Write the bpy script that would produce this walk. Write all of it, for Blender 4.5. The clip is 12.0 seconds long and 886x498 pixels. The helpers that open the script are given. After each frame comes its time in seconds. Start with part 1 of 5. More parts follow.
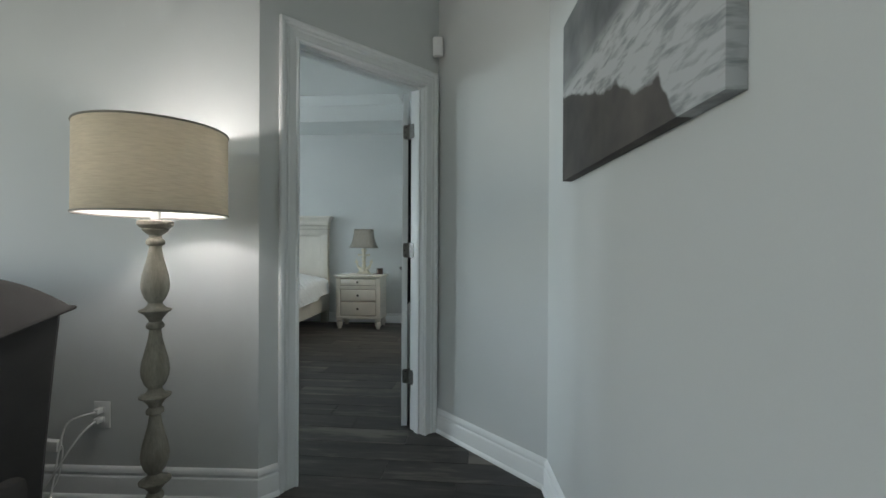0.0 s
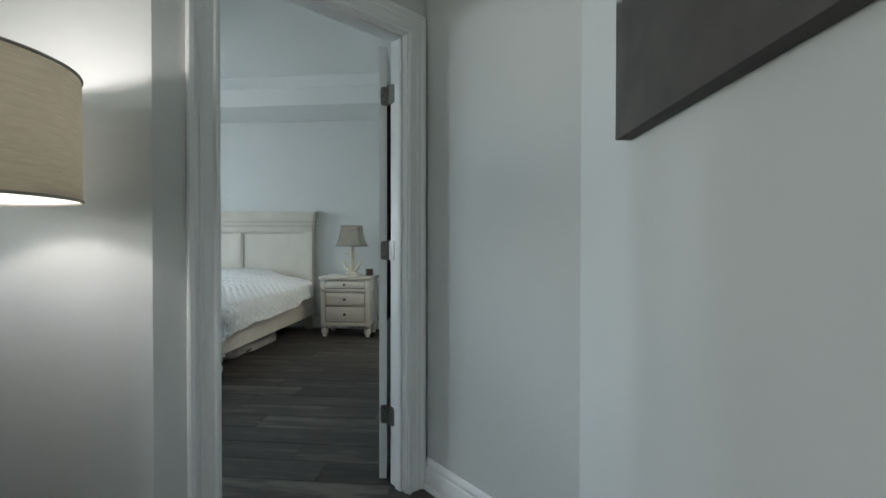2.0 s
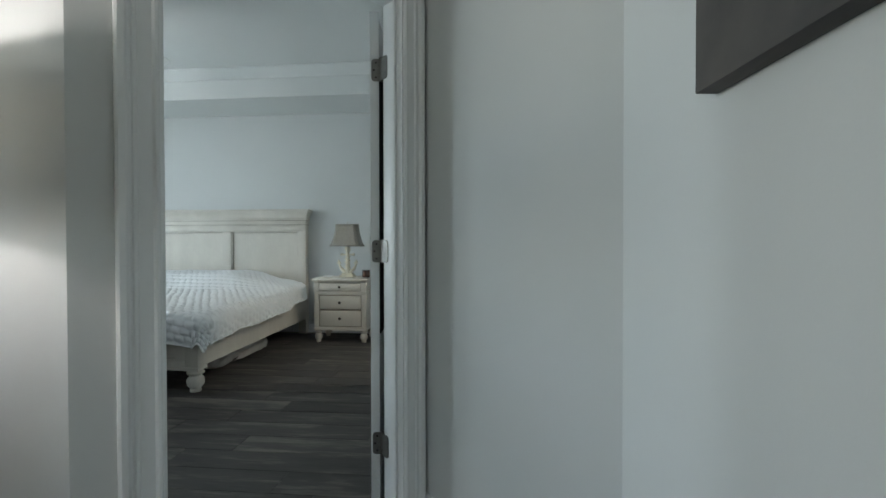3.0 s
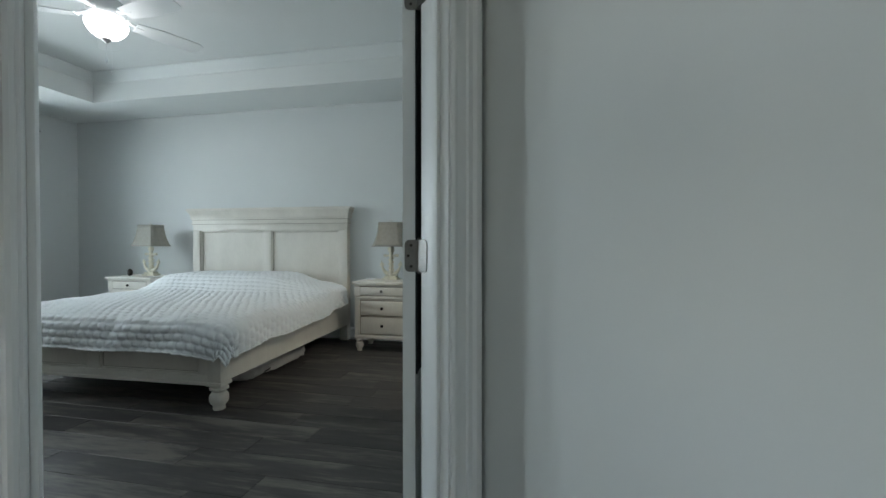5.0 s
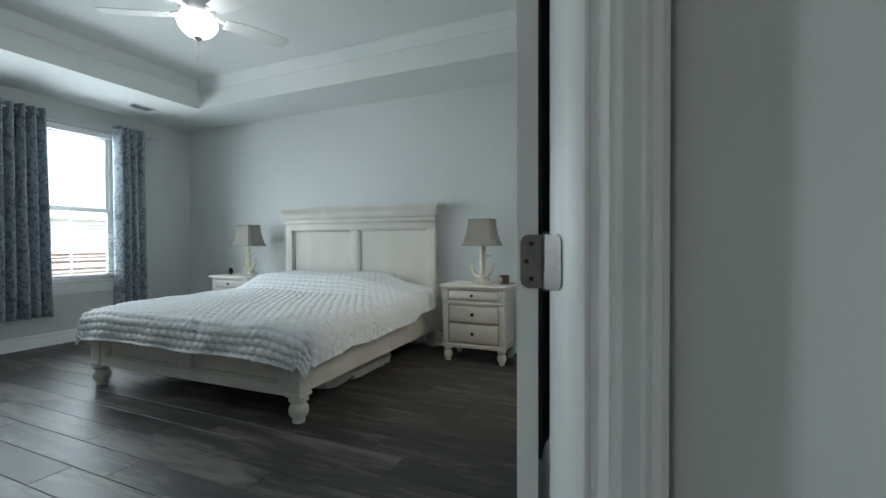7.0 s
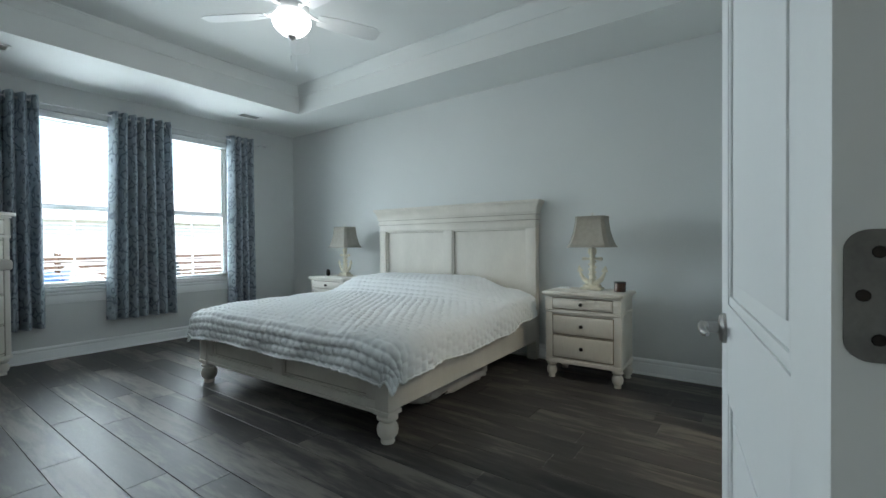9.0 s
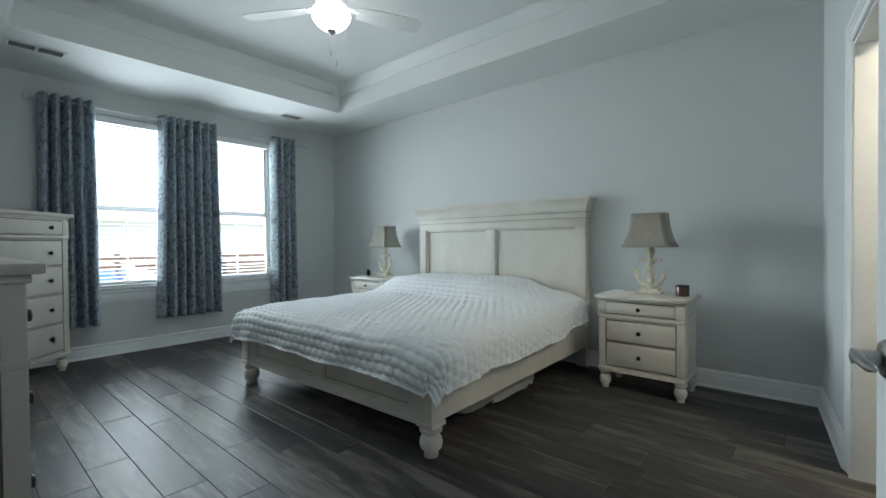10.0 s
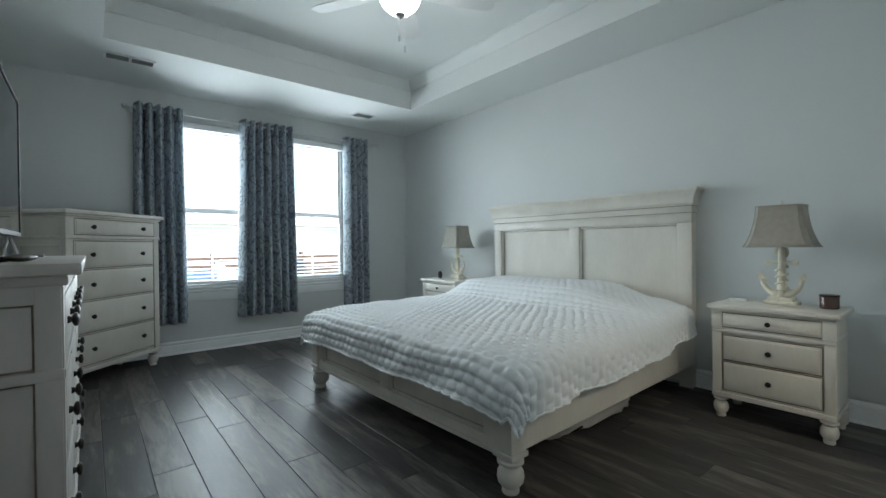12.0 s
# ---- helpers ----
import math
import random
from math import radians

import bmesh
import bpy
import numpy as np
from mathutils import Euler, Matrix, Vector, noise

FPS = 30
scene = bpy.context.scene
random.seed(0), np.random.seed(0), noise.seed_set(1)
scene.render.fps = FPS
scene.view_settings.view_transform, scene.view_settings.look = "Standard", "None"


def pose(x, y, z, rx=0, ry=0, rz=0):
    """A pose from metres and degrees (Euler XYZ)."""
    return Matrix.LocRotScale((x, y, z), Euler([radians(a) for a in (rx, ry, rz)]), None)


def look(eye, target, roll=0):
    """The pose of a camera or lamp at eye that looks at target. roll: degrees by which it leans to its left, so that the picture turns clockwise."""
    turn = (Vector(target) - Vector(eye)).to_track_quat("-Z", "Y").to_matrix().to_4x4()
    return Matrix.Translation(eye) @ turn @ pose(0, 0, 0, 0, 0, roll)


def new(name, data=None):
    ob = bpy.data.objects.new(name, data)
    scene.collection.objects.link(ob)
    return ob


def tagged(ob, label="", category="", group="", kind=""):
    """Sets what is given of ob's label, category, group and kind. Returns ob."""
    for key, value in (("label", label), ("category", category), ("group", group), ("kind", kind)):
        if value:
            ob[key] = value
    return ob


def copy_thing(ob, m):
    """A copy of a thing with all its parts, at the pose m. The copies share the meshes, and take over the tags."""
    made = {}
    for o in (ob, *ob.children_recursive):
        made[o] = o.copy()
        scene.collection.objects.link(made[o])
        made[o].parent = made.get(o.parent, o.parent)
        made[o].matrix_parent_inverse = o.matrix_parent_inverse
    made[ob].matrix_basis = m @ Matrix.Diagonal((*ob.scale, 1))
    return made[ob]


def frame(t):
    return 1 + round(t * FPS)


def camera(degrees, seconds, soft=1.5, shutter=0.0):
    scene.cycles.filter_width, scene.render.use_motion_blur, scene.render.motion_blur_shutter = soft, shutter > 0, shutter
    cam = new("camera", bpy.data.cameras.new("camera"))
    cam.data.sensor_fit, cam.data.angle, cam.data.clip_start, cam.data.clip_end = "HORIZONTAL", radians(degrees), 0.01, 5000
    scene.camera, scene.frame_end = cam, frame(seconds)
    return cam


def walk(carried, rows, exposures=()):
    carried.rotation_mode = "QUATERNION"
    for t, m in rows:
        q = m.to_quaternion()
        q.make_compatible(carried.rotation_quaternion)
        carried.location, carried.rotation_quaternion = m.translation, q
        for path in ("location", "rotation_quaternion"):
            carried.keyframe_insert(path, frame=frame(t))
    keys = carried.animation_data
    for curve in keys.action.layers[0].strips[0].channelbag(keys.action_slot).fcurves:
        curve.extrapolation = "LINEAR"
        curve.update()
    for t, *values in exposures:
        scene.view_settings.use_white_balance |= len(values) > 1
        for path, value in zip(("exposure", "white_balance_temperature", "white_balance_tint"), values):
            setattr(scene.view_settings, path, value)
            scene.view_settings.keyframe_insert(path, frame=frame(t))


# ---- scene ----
cam = camera(91.8, 12.0)
PATH = [
    (0, (0.499, 0.587, 1.103), (0.323, 2.579, 1.093), 0.3),
    (0.5, (0.494, 0.743, 1.104), (0.318, 2.735, 1.09), 0.1),
    (1, (0.5, 0.904, 1.108), (0.321, 2.896, 1.089), 0.1),
    (1.5, (0.502, 1.051, 1.109), (0.324, 3.043, 1.089), 0.0),
    (2, (0.497, 1.199, 1.11), (0.316, 3.191, 1.088), 0.1),
    (2.5, (0.481, 1.354, 1.109), (0.3, 3.346, 1.088), 0.0),
    (3, (0.462, 1.493, 1.111), (0.28, 3.485, 1.086), -0.1),
    (5, (0.371, 2.03, 1.115), (-0.038, 3.988, 1.089), 0.0),
    (5.5, (0.347, 2.155, 1.116), (-0.191, 4.081, 1.084), -0.1),
    (6, (0.297, 2.274, 1.114), (-0.34, 4.17, 1.085), -0.1),
    (6.5, (0.242, 2.367, 1.114), (-0.476, 4.233, 1.085), -0.1),
    (7, (0.192, 2.462, 1.112), (-0.605, 4.296, 1.083), -0.2),
    (9, (-0.023, 2.773, 1.117), (-1.194, 4.394, 1.094), -0.4),
    (9.5, (-0.096, 2.823, 1.126), (-1.345, 4.385, 1.101), -0.5),
    (10, (-0.16, 2.879, 1.126), (-1.469, 4.391, 1.099), -0.5),
    (10.5, (-0.22, 2.935, 1.129), (-1.591, 4.391, 1.106), -0.6),
    (11, (-0.278, 2.98, 1.121), (-1.703, 4.383, 1.101), -0.6),
    (11.5, (-0.336, 3.03, 1.118), (-1.816, 4.374, 1.097), -0.6),
    (12, (-0.394, 3.09, 1.113), (-1.938, 4.361, 1.097), -0.6),
]
walk(cam, [(t, look(eye, target, roll)) for t, eye, target, roll in PATH])

# ---- world and light ----
world = bpy.data.worlds.new("sky")
scene.world = world
world.use_nodes = True
wn = world.node_tree
sky = wn.nodes.new("ShaderNodeTexSky")
sky.sky_type, sky.sun_disc = "NISHITA", False
sky.sun_elevation, sky.sun_rotation = radians(48), radians(35)
wn.links.new(sky.outputs["Color"], wn.nodes["Background"].inputs["Color"])
wn.nodes["Background"].inputs["Strength"].default_value = 0.12


def lamp(name, kind, m, energy, color=(1, 1, 1), **more):
    d = bpy.data.lights.new(name, kind)
    d.energy, d.color = energy, color
    if "size" in more:
        d.shape, d.size, d.size_y = "RECTANGLE", more["size"], more["size_y"]
    if "radius" in more:
        d.shadow_soft_size = more["radius"]
    if "angle" in more:
        d.angle = radians(more["angle"])
    if "spread" in more:
        d.spread = radians(more["spread"])
    o = new(name, d)
    o.matrix_world = m
    return o


WIN_DAY = (0.80, 0.94, 1.0)
lamp("sun", "SUN", look((6, 9, 12), (0, 0, 0)), 2.5, (1.0, 0.95, 0.88), angle=0.5)
# daylight in the two bedroom windows
for yc in (4.17, 5.29):
    lamp("window_daylight", "AREA", look((-5.93, yc, 1.56), (0, yc, 0.85)), 15.5, WIN_DAY, size=0.86, size_y=1.70, spread=126)
# daylight in the living room window, and fill from an added patio door, behind the walker
lamp("living_daylight", "AREA", look((-4.0, 0.1, 1.55), (1, 0.4, 1.5)), 7.5, (0.98, 0.98, 0.93), size=2.4, size_y=1.5, spread=140)
# added fill, set where it brightens the door jamb and casing
lamp("patio_fill_light", "AREA", look((-2.7, -3.5, 1.25), (-0.6, 1, 1.1)), 4.0, (0.95, 0.97, 0.93), size=1.7, size_y=2.0)
lamp("fan_bulb", "POINT", pose(-2.80, 4.72, 2.745), 1.9, (0.95, 0.98, 1.0), radius=0.05)
lamp("floor_lamp_bulb", "POINT", pose(-0.655, 2.019, 1.405), 1.65, (1.0, 0.94, 0.91), radius=0.035)
lamp("bath_bulb", "POINT", pose(0.9, 5.0, 2.4), 14, (1.0, 0.88, 0.70), radius=0.08)
scene.view_settings.exposure = 2.0


# ---- materials ----
def mat(name, color, rough=0.6, metal=0.0, var=0.08, scale=6.0, fine=120.0, bump=0.15, depth=0.002,
        stretch=(1, 1, 1), emit=None, island=False):
    """Base colour with two scales of variation and a fine relief."""
    m = bpy.data.materials.new(name)
    m.use_nodes = True
    nt = m.node_tree
    b = nt.nodes["Principled BSDF"]
    b.inputs["Roughness"].default_value, b.inputs["Metallic"].default_value = rough, metal
    tc = nt.nodes.new("ShaderNodeTexCoord")
    mp = nt.nodes.new("ShaderNodeMapping")
    mp.inputs["Scale"].default_value = stretch
    nt.links.new(tc.outputs["Object"], mp.inputs["Vector"])
    n1, n2 = nt.nodes.new("ShaderNodeTexNoise"), nt.nodes.new("ShaderNodeTexNoise")
    n1.inputs["Scale"].default_value, n2.inputs["Scale"].default_value = scale, fine
    n1.inputs["Detail"].default_value, n2.inputs["Detail"].default_value = 4, 3
    for n in (n1, n2):
        nt.links.new(mp.outputs["Vector"], n.inputs["Vector"])
    mix = nt.nodes.new("ShaderNodeMath")
    mix.operation = "MULTIPLY_ADD"
    mix.inputs[1].default_value = 0.35
    nt.links.new(n2.outputs["Fac"], mix.inputs[0])
    nt.links.new(n1.outputs["Fac"], mix.inputs[2])
    ramp = nt.nodes.new("ShaderNodeValToRGB")
    ramp.color_ramp.elements[0].position, ramp.color_ramp.elements[1].position = 0.35, 1.0
    ramp.color_ramp.elements[0].color = (*[c * (1 - var) for c in color], 1)
    ramp.color_ramp.elements[1].color = (*[min(1, c * (1 + var)) for c in color], 1)
    nt.links.new(mix.outputs[0], ramp.inputs["Fac"])
    nt.links.new(ramp.outputs["Color"], b.inputs["Base Color"])
    bp = nt.nodes.new("ShaderNodeBump")
    bp.inputs["Strength"].default_value, bp.inputs["Distance"].default_value = bump, depth
    nt.links.new(n2.outputs["Fac"], bp.inputs["Height"])
    nt.links.new(bp.outputs["Normal"], b.inputs["Normal"])
    if emit:
        b.inputs["Emission Color"].default_value = (*emit[0], 1)
        b.inputs["Emission Strength"].default_value = emit[1]
    return m


M_WALL = mat("wall_paint", (0.60, 0.62, 0.615), 0.62, var=0.025, scale=1.2, fine=260, bump=0.10, depth=0.001)
M_CEIL = mat("ceiling_paint", (0.70, 0.72, 0.71), 0.75, var=0.02, scale=1.5, fine=200, bump=0.12, depth=0.001)
M_TRIM = mat("white_trim", (0.78, 0.80, 0.80), 0.46, var=0.02, scale=3, fine=60, bump=0.05, depth=0.0006)
M_CREAM = mat("cream_paint", (0.63, 0.60, 0.54), 0.45, var=0.10, scale=5, fine=70, bump=0.12, depth=0.0008, stretch=(1, 1, 0.35))
M_GLAZE = mat("brown_glaze", (0.22, 0.18, 0.13), 0.5, var=0.3, scale=20)
# the cream paint darkened and warmed: the dresser's shade is put into its colour
M_CREAM_SHADED = mat("shaded_cream_paint", (0.44, 0.408, 0.376), 0.5, var=0.10, scale=5, fine=70, bump=0.12, depth=0.0008, stretch=(1, 1, 0.35))
M_GLAZE_SOFT = mat("pale_brown_glaze", (0.36, 0.325, 0.27), 0.5, var=0.3, scale=20)
M_KNOB = mat("dark_bronze", (0.035, 0.030, 0.027), 0.35, 0.8, var=0.3, scale=40)
M_NICKEL = mat("satin_nickel", (0.34, 0.335, 0.325), 0.34, 1.0, var=0.20, scale=30, fine=300)
M_HINGE = mat("dark_nickel", (0.19, 0.186, 0.178), 0.42, 1.0, var=0.25, scale=30, fine=300)
M_DARK = mat("dark_gap", (0.02, 0.02, 0.02), 0.8)
M_QUILT = mat("white_quilt", (0.76, 0.78, 0.79), 0.9, var=0.03, scale=9, fine=400, bump=0.5, depth=0.0012)
M_SHEET = mat("white_cotton", (0.78, 0.79, 0.79), 0.9, var=0.03, scale=9, fine=500, bump=0.3, depth=0.0008)
M_BAG = mat("pale_canvas", (0.40, 0.385, 0.36), 0.9, var=0.15, scale=8, fine=300, bump=0.4)
M_LINEN = mat("taupe_linen", (0.30, 0.285, 0.25), 0.9, var=0.12, scale=30, fine=420, bump=0.5, depth=0.001)
M_PLASTIC = mat("white_plastic", (0.75, 0.76, 0.75), 0.4, var=0.02)
M_BLACK = mat("black_plastic", (0.016, 0.016, 0.018), 0.5, var=0.2)
M_CLOTH = mat("black_cotton", (0.022, 0.025, 0.028), 0.9, var=0.3, scale=8, fine=400, bump=0.4, depth=0.001)
M_SOFA = mat("charcoal_upholstery", (0.050, 0.048, 0.047), 0.85, var=0.25, scale=5, fine=500, bump=0.5, depth=0.001)
M_TURNED = mat("weathered_grey_wood", (0.27, 0.25, 0.205), 0.65, var=0.5, scale=9, fine=60, bump=0.4, depth=0.002, stretch=(3, 3, 0.6))
M_BLACK.node_tree.nodes["Principled BSDF"].inputs["Specular IOR Level"].default_value = 0.15
M_AMBER = mat("amber_glass", (0.080, 0.040, 0.028), 0.15, var=0.2)
M_VENT = mat("grey_metal", (0.40, 0.41, 0.40), 0.5, 0.3, var=0.1)
M_ROD = mat("brushed_steel", (0.66, 0.67, 0.68), 0.30, 1.0, var=0.1)


# ---- mesh helpers ----
def box(bm, x0, x1, y0, y1, z0, z1, bev=0.0, m=None):
    """An upright box, its edges chamfered by bev, moved by m."""
    t = bmesh.new()
    bmesh.ops.create_cube(t, size=1.0)
    for v in t.verts:
        v.co = Vector((x0 + (v.co.x + 0.5) * (x1 - x0), y0 + (v.co.y + 0.5) * (y1 - y0), z0 + (v.co.z + 0.5) * (z1 - z0)))
    if bev:
        bmesh.ops.bevel(t, geom=t.edges[:], offset=bev, segments=2, affect="EDGES", profile=0.6)
    add(bm, t, m)


def add(bm, t, m=None):
    if m is not None:
        t.transform(m)
    d = bpy.data.meshes.new("piece")
    t.to_mesh(d)
    t.free()
    bm.from_mesh(d)
    bpy.data.meshes.remove(d)


def lathe(bm, profile, m=None, segs=28):
    """Turns (radius, height) pairs round the z axis."""
    t = bmesh.new()
    rings = []
    for r, z in profile:
        rings.append([t.verts.new((max(r, 1e-4) * math.cos(2 * math.pi * k / segs), max(r, 1e-4) * math.sin(2 * math.pi * k / segs), z)) for k in range(segs)])
    for a, b in zip(rings, rings[1:]):
        for k in range(segs):
            t.faces.new((a[k], a[(k + 1) % segs], b[(k + 1) % segs], b[k]))
    t.faces.new(list(reversed(rings[0])))
    t.faces.new(rings[-1])
    bmesh.ops.recalc_face_normals(t, faces=t.faces[:])
    add(bm, t, m)


def tube(bm, pts, radius, segs=10, m=None):
    """A round tube through pts; radius is one number or one a point."""
    t = bmesh.new()
    pts = [Vector(p) for p in pts]
    rad = radius if hasattr(radius, "__len__") else [radius] * len(pts)
    rings, side = [], None
    for i, p in enumerate(pts):
        way = (pts[min(i + 1, len(pts) - 1)] - pts[max(i - 1, 0)]).normalized()
        if side is None:
            side = way.orthogonal().normalized()
        side = (side - way * side.dot(way)).normalized()
        up = way.cross(side)
        rings.append([t.verts.new(p + (side * math.cos(2 * math.pi * k / segs) + up * math.sin(2 * math.pi * k / segs)) * rad[i]) for k in range(segs)])
    for a, b in zip(rings, rings[1:]):
        for k in range(segs):
            t.faces.new((a[k], a[(k + 1) % segs], b[(k + 1) % segs], b[k]))
    t.faces.new(list(reversed(rings[0])))
    t.faces.new(rings[-1])
    bmesh.ops.recalc_face_normals(t, faces=t.faces[:])
    add(bm, t, m)


def extrude_profile(bm, prof, a, b, across, m=None, miter=(0, 0)):
    """Runs a closed profile of (out, up) pairs from a to b; across points out. miter lengthens each end by that much per metre out."""
    t = bmesh.new()
    a, b, across = Vector(a), Vector(b), Vector(across).normalized()
    way = (b - a).normalized()
    up = across.cross(way)
    if up.z < 0 or (abs(up.z) < 1e-6 and up.x + up.y < 0):
        up = -up
    ra = [t.verts.new(a + across * o + up * u - way * o * miter[0]) for o, u in prof]
    rb = [t.verts.new(b + across * o + up * u + way * o * miter[1]) for o, u in prof]
    n = len(prof)
    for k in range(n):
        t.faces.new((ra[k], ra[(k + 1) % n], rb[(k + 1) % n], rb[k]))
    t.faces.new(ra)
    t.faces.new(list(reversed(rb)))
    bmesh.ops.recalc_face_normals(t, faces=t.faces[:])
    add(bm, t, m)


def smooth(ob, angle=40):
    for p in ob.data.polygons:
        p.use_smooth = True
    ob.data.set_sharp_from_angle(angle=radians(angle))
    return ob


def mesh_ob(name, bm, material, angle=35):
    d = bpy.data.meshes.new(name)
    bm.to_mesh(d)
    bm.free()
    d.materials.append(material)
    ob = new(name, d)
    return smooth(ob, angle)


def part(name, bm, material, parent, label=""):
    ob = mesh_ob(name, bm, material)
    ob.parent = parent
    if label:
        ob["label"] = label
    return ob


def thing(name, m, label, category, group=""):
    e = new(name)
    e.empty_display_size = 0.1
    e.matrix_world = m
    return tagged(e, label, category, group)


def struct(name, bm, material, label, category):
    return tagged(mesh_ob(name, bm, material), label, category, kind="structure")


def boards(parent, material, items):
    """Each (name, box) becomes a part of its own."""
    for name, b in items:
        part(name, one_box(*b), material, parent)


def one_box(*a, **k):
    bm = bmesh.new()
    box(bm, *a, **k)
    return bm


# ---- plan ----
XW, XE, YN, YS = -5.66, -0.07, 6.72, 2.53      # bedroom: inner faces of its walls
ZS, ZT = 2.735, 3.045                          # soffit and tray ceiling
TX0, TX1, TY0, TY1 = -4.59, -0.40, 3.19, 6.07  # the tray
LX0, LY0, PX = -0.439, 2.367, 0.834            # living room: points of the lamp wall and the canvas wall
LW = Vector((math.cos(radians(3.0)), math.sin(radians(3.0)), 0))    # course of the lamp wall
LN = Vector((LW.y, -LW.x, 0))                  # out of it
CW = Vector((-math.sin(radians(4.5)), math.cos(radians(4.5)), 0))   # course of the canvas wall
CN = Vector((-CW.y, CW.x, 0))                  # out of it
LAMPW = Matrix(((LW.x, -LN.x, 0, LX0), (LW.y, -LN.y, 0, LY0), (0, 0, 1, 0), (0, 0, 0, 1)))
CANVASW = Matrix.Translation((PX, 2.213, 0)) @ pose(0, 0, 0, 0, 0, 4.5)
NL, NB = -2.008, -2.125                        # angled door wall: its two faces
U0, U1, DH = 1.532, 2.290, 2.035               # doorway in the angled wall
DA = radians(48.5)                             # the angled wall's course
E1, E2 = Vector((math.cos(DA), math.sin(DA), 0)), Vector((math.sin(DA), -math.cos(DA), 0))
D0 = Vector((-0.343, 2.512, 0)) - 1.534 * E1 + 2.019 * E2
DOORM = Matrix(((E1.x, E2.x, 0, D0.x), (E1.y, E2.y, 0, D0.y), (0, 0, 1, 0), (0, 0, 0, 1)))  # (u, n, z) to the world


def un(u, n, z=0.0):
    return D0 + u * E1 + n * E2 + Vector((0, 0, z))


def meet(p, way, q, out):
    """Where the line p + s * way meets the line through q whose normal is out."""
    return p + way * ((q - p).dot(out) / way.dot(out))


L0, CV0 = Vector((LX0, LY0, 0)), Vector((PX, 2.213, 0))
C_LAMP = meet(un(0, NL), E1, L0, LN)           # corner of lamp wall and door wall
C_DOOR = un(2.402, NL)                         # corner of door wall and alcove wall
AWAY = (Vector((0.803, 2.581, 0)) - C_DOOR).normalized()
C_CANVAS = meet(C_DOOR, AWAY, CV0, CN)         # corner of alcove wall and canvas wall
AOUT = Vector((AWAY.y, -AWAY.x, 0))            # from the alcove wall into the room
if AOUT.x > 0:
    AOUT = -AOUT


def prism(bm, pts, z0=0.0, z1=3.2):
    """An upright block on the corners pts."""
    t = bmesh.new()
    lo, hi = ([t.verts.new((p[0], p[1], z)) for p in pts] for z in (z0, z1))
    n = len(pts)
    for q in range(n):
        t.faces.new((lo[q], lo[(q + 1) % n], hi[(q + 1) % n], hi[q]))
    t.faces.new(lo), t.faces.new(hi)
    bmesh.ops.recalc_face_normals(t, faces=t.faces[:])
    add(bm, t)


# walls
def wall(name, label, *boxes, m=None):
    bm = bmesh.new()
    for b in boxes:
        box(bm, *b)
    if m is not None:
        bm.transform(m)
        bmesh.ops.reverse_faces(bm, faces=bm.faces[:])
    return struct(name, bm, M_WALL, label, "wall")


WY = ((3.70, 4.60), (4.86, 5.76))  # window openings along the window wall
WZ0, WZ1 = 0.66, 2.47
wall("wall_north", "pale grey painted bedroom wall behind the bed", (XW - 0.15, 2.2, YN, YN + 0.15, 0, 3.2))
wall("wall_west", "pale grey painted bedroom wall with two windows",
     (XW - 0.15, XW, 2.47, WY[0][0], 0, 3.2), (XW - 0.15, XW, WY[0][1], WY[1][0], 0, 3.2), (XW - 0.15, XW, WY[1][1], YN, 0, 3.2),
     *[(XW - 0.15, XW, a, b, 0, WZ0) for a, b in WY], *[(XW - 0.15, XW, a, b, WZ1, 3.2) for a, b in WY])
# the bathroom wall: its own y runs along it from the doorway's far jamb, its x into the bathroom
EASTW = Matrix.Translation((-0.0215, 5.645, 0)) @ pose(0, 0, 0, 0, 0, 5.0)
EY0, EY1 = -0.78, 0.0
bm = bmesh.new()
for b in ((0, 0.12, EY1 + 0.016, 1.15, 0, 3.2), (0, 0.12, -1.60, EY0 - 0.016, 0, 3.2), (0, 0.12, EY0 - 0.016, EY1 + 0.016, 2.046, 3.2)):
    box(bm, *b)
bm.transform(EASTW)
struct("wall_east", bm, M_WALL, "pale grey painted bedroom wall with a doorway", "wall")
wall("wall_east_return", "pale grey painted wall behind the open door", (0.09, 0.25, 4.0, 4.10, 0, 3.2), (0.09, 0.25, 3.20, 4.001, 0, 3.2))
wall("wall_bath", "plain warm white bathroom wall", (2.05, 2.2, 3.9, YN, 0, 3.2), (0.25, 2.05, 3.9, 4.05, 0, 3.2))
wall("wall_south", "pale grey painted wall between the rooms", (XW - 0.15, C_LAMP.x - 0.10, 2.42, YS, 0, 3.2))
bm = bmesh.new()
LEND = L0 - LW * 3.8
prism(bm, (C_LAMP, LEND, (LEND.x, 2.419), (C_LAMP.x - 0.0, 2.419)))
struct("wall_lamp", bm, M_WALL, "pale grey painted living room wall behind the floor lamp", "wall")
u_corner = (C_LAMP - D0).dot(E1)
wall("wall_door", "pale grey painted angled wall with a doorway",
     (u_corner, U0 - 0.018, NB, NL, 0, 3.2), (U1 + 0.018, 2.62, NB, NL, 0, 3.2), (U0 - 0.018, U1 + 0.018, NB, NL, DH + 0.018, 3.2), m=DOORM)
bm = bmesh.new()
prism(bm, (C_DOOR, C_CANVAS, C_CANVAS - AOUT * 0.12 + AWAY * 0.1, C_DOOR - AOUT * 0.12))
struct("wall_alcove", bm, M_WALL, "pale grey painted short wall beside the door", "wall")
CEND = C_CANVAS - CW * 6.4
bm = bmesh.new()
prism(bm, (C_CANVAS, CEND, CEND - CN * 0.15, C_CANVAS - CN * 0.15))
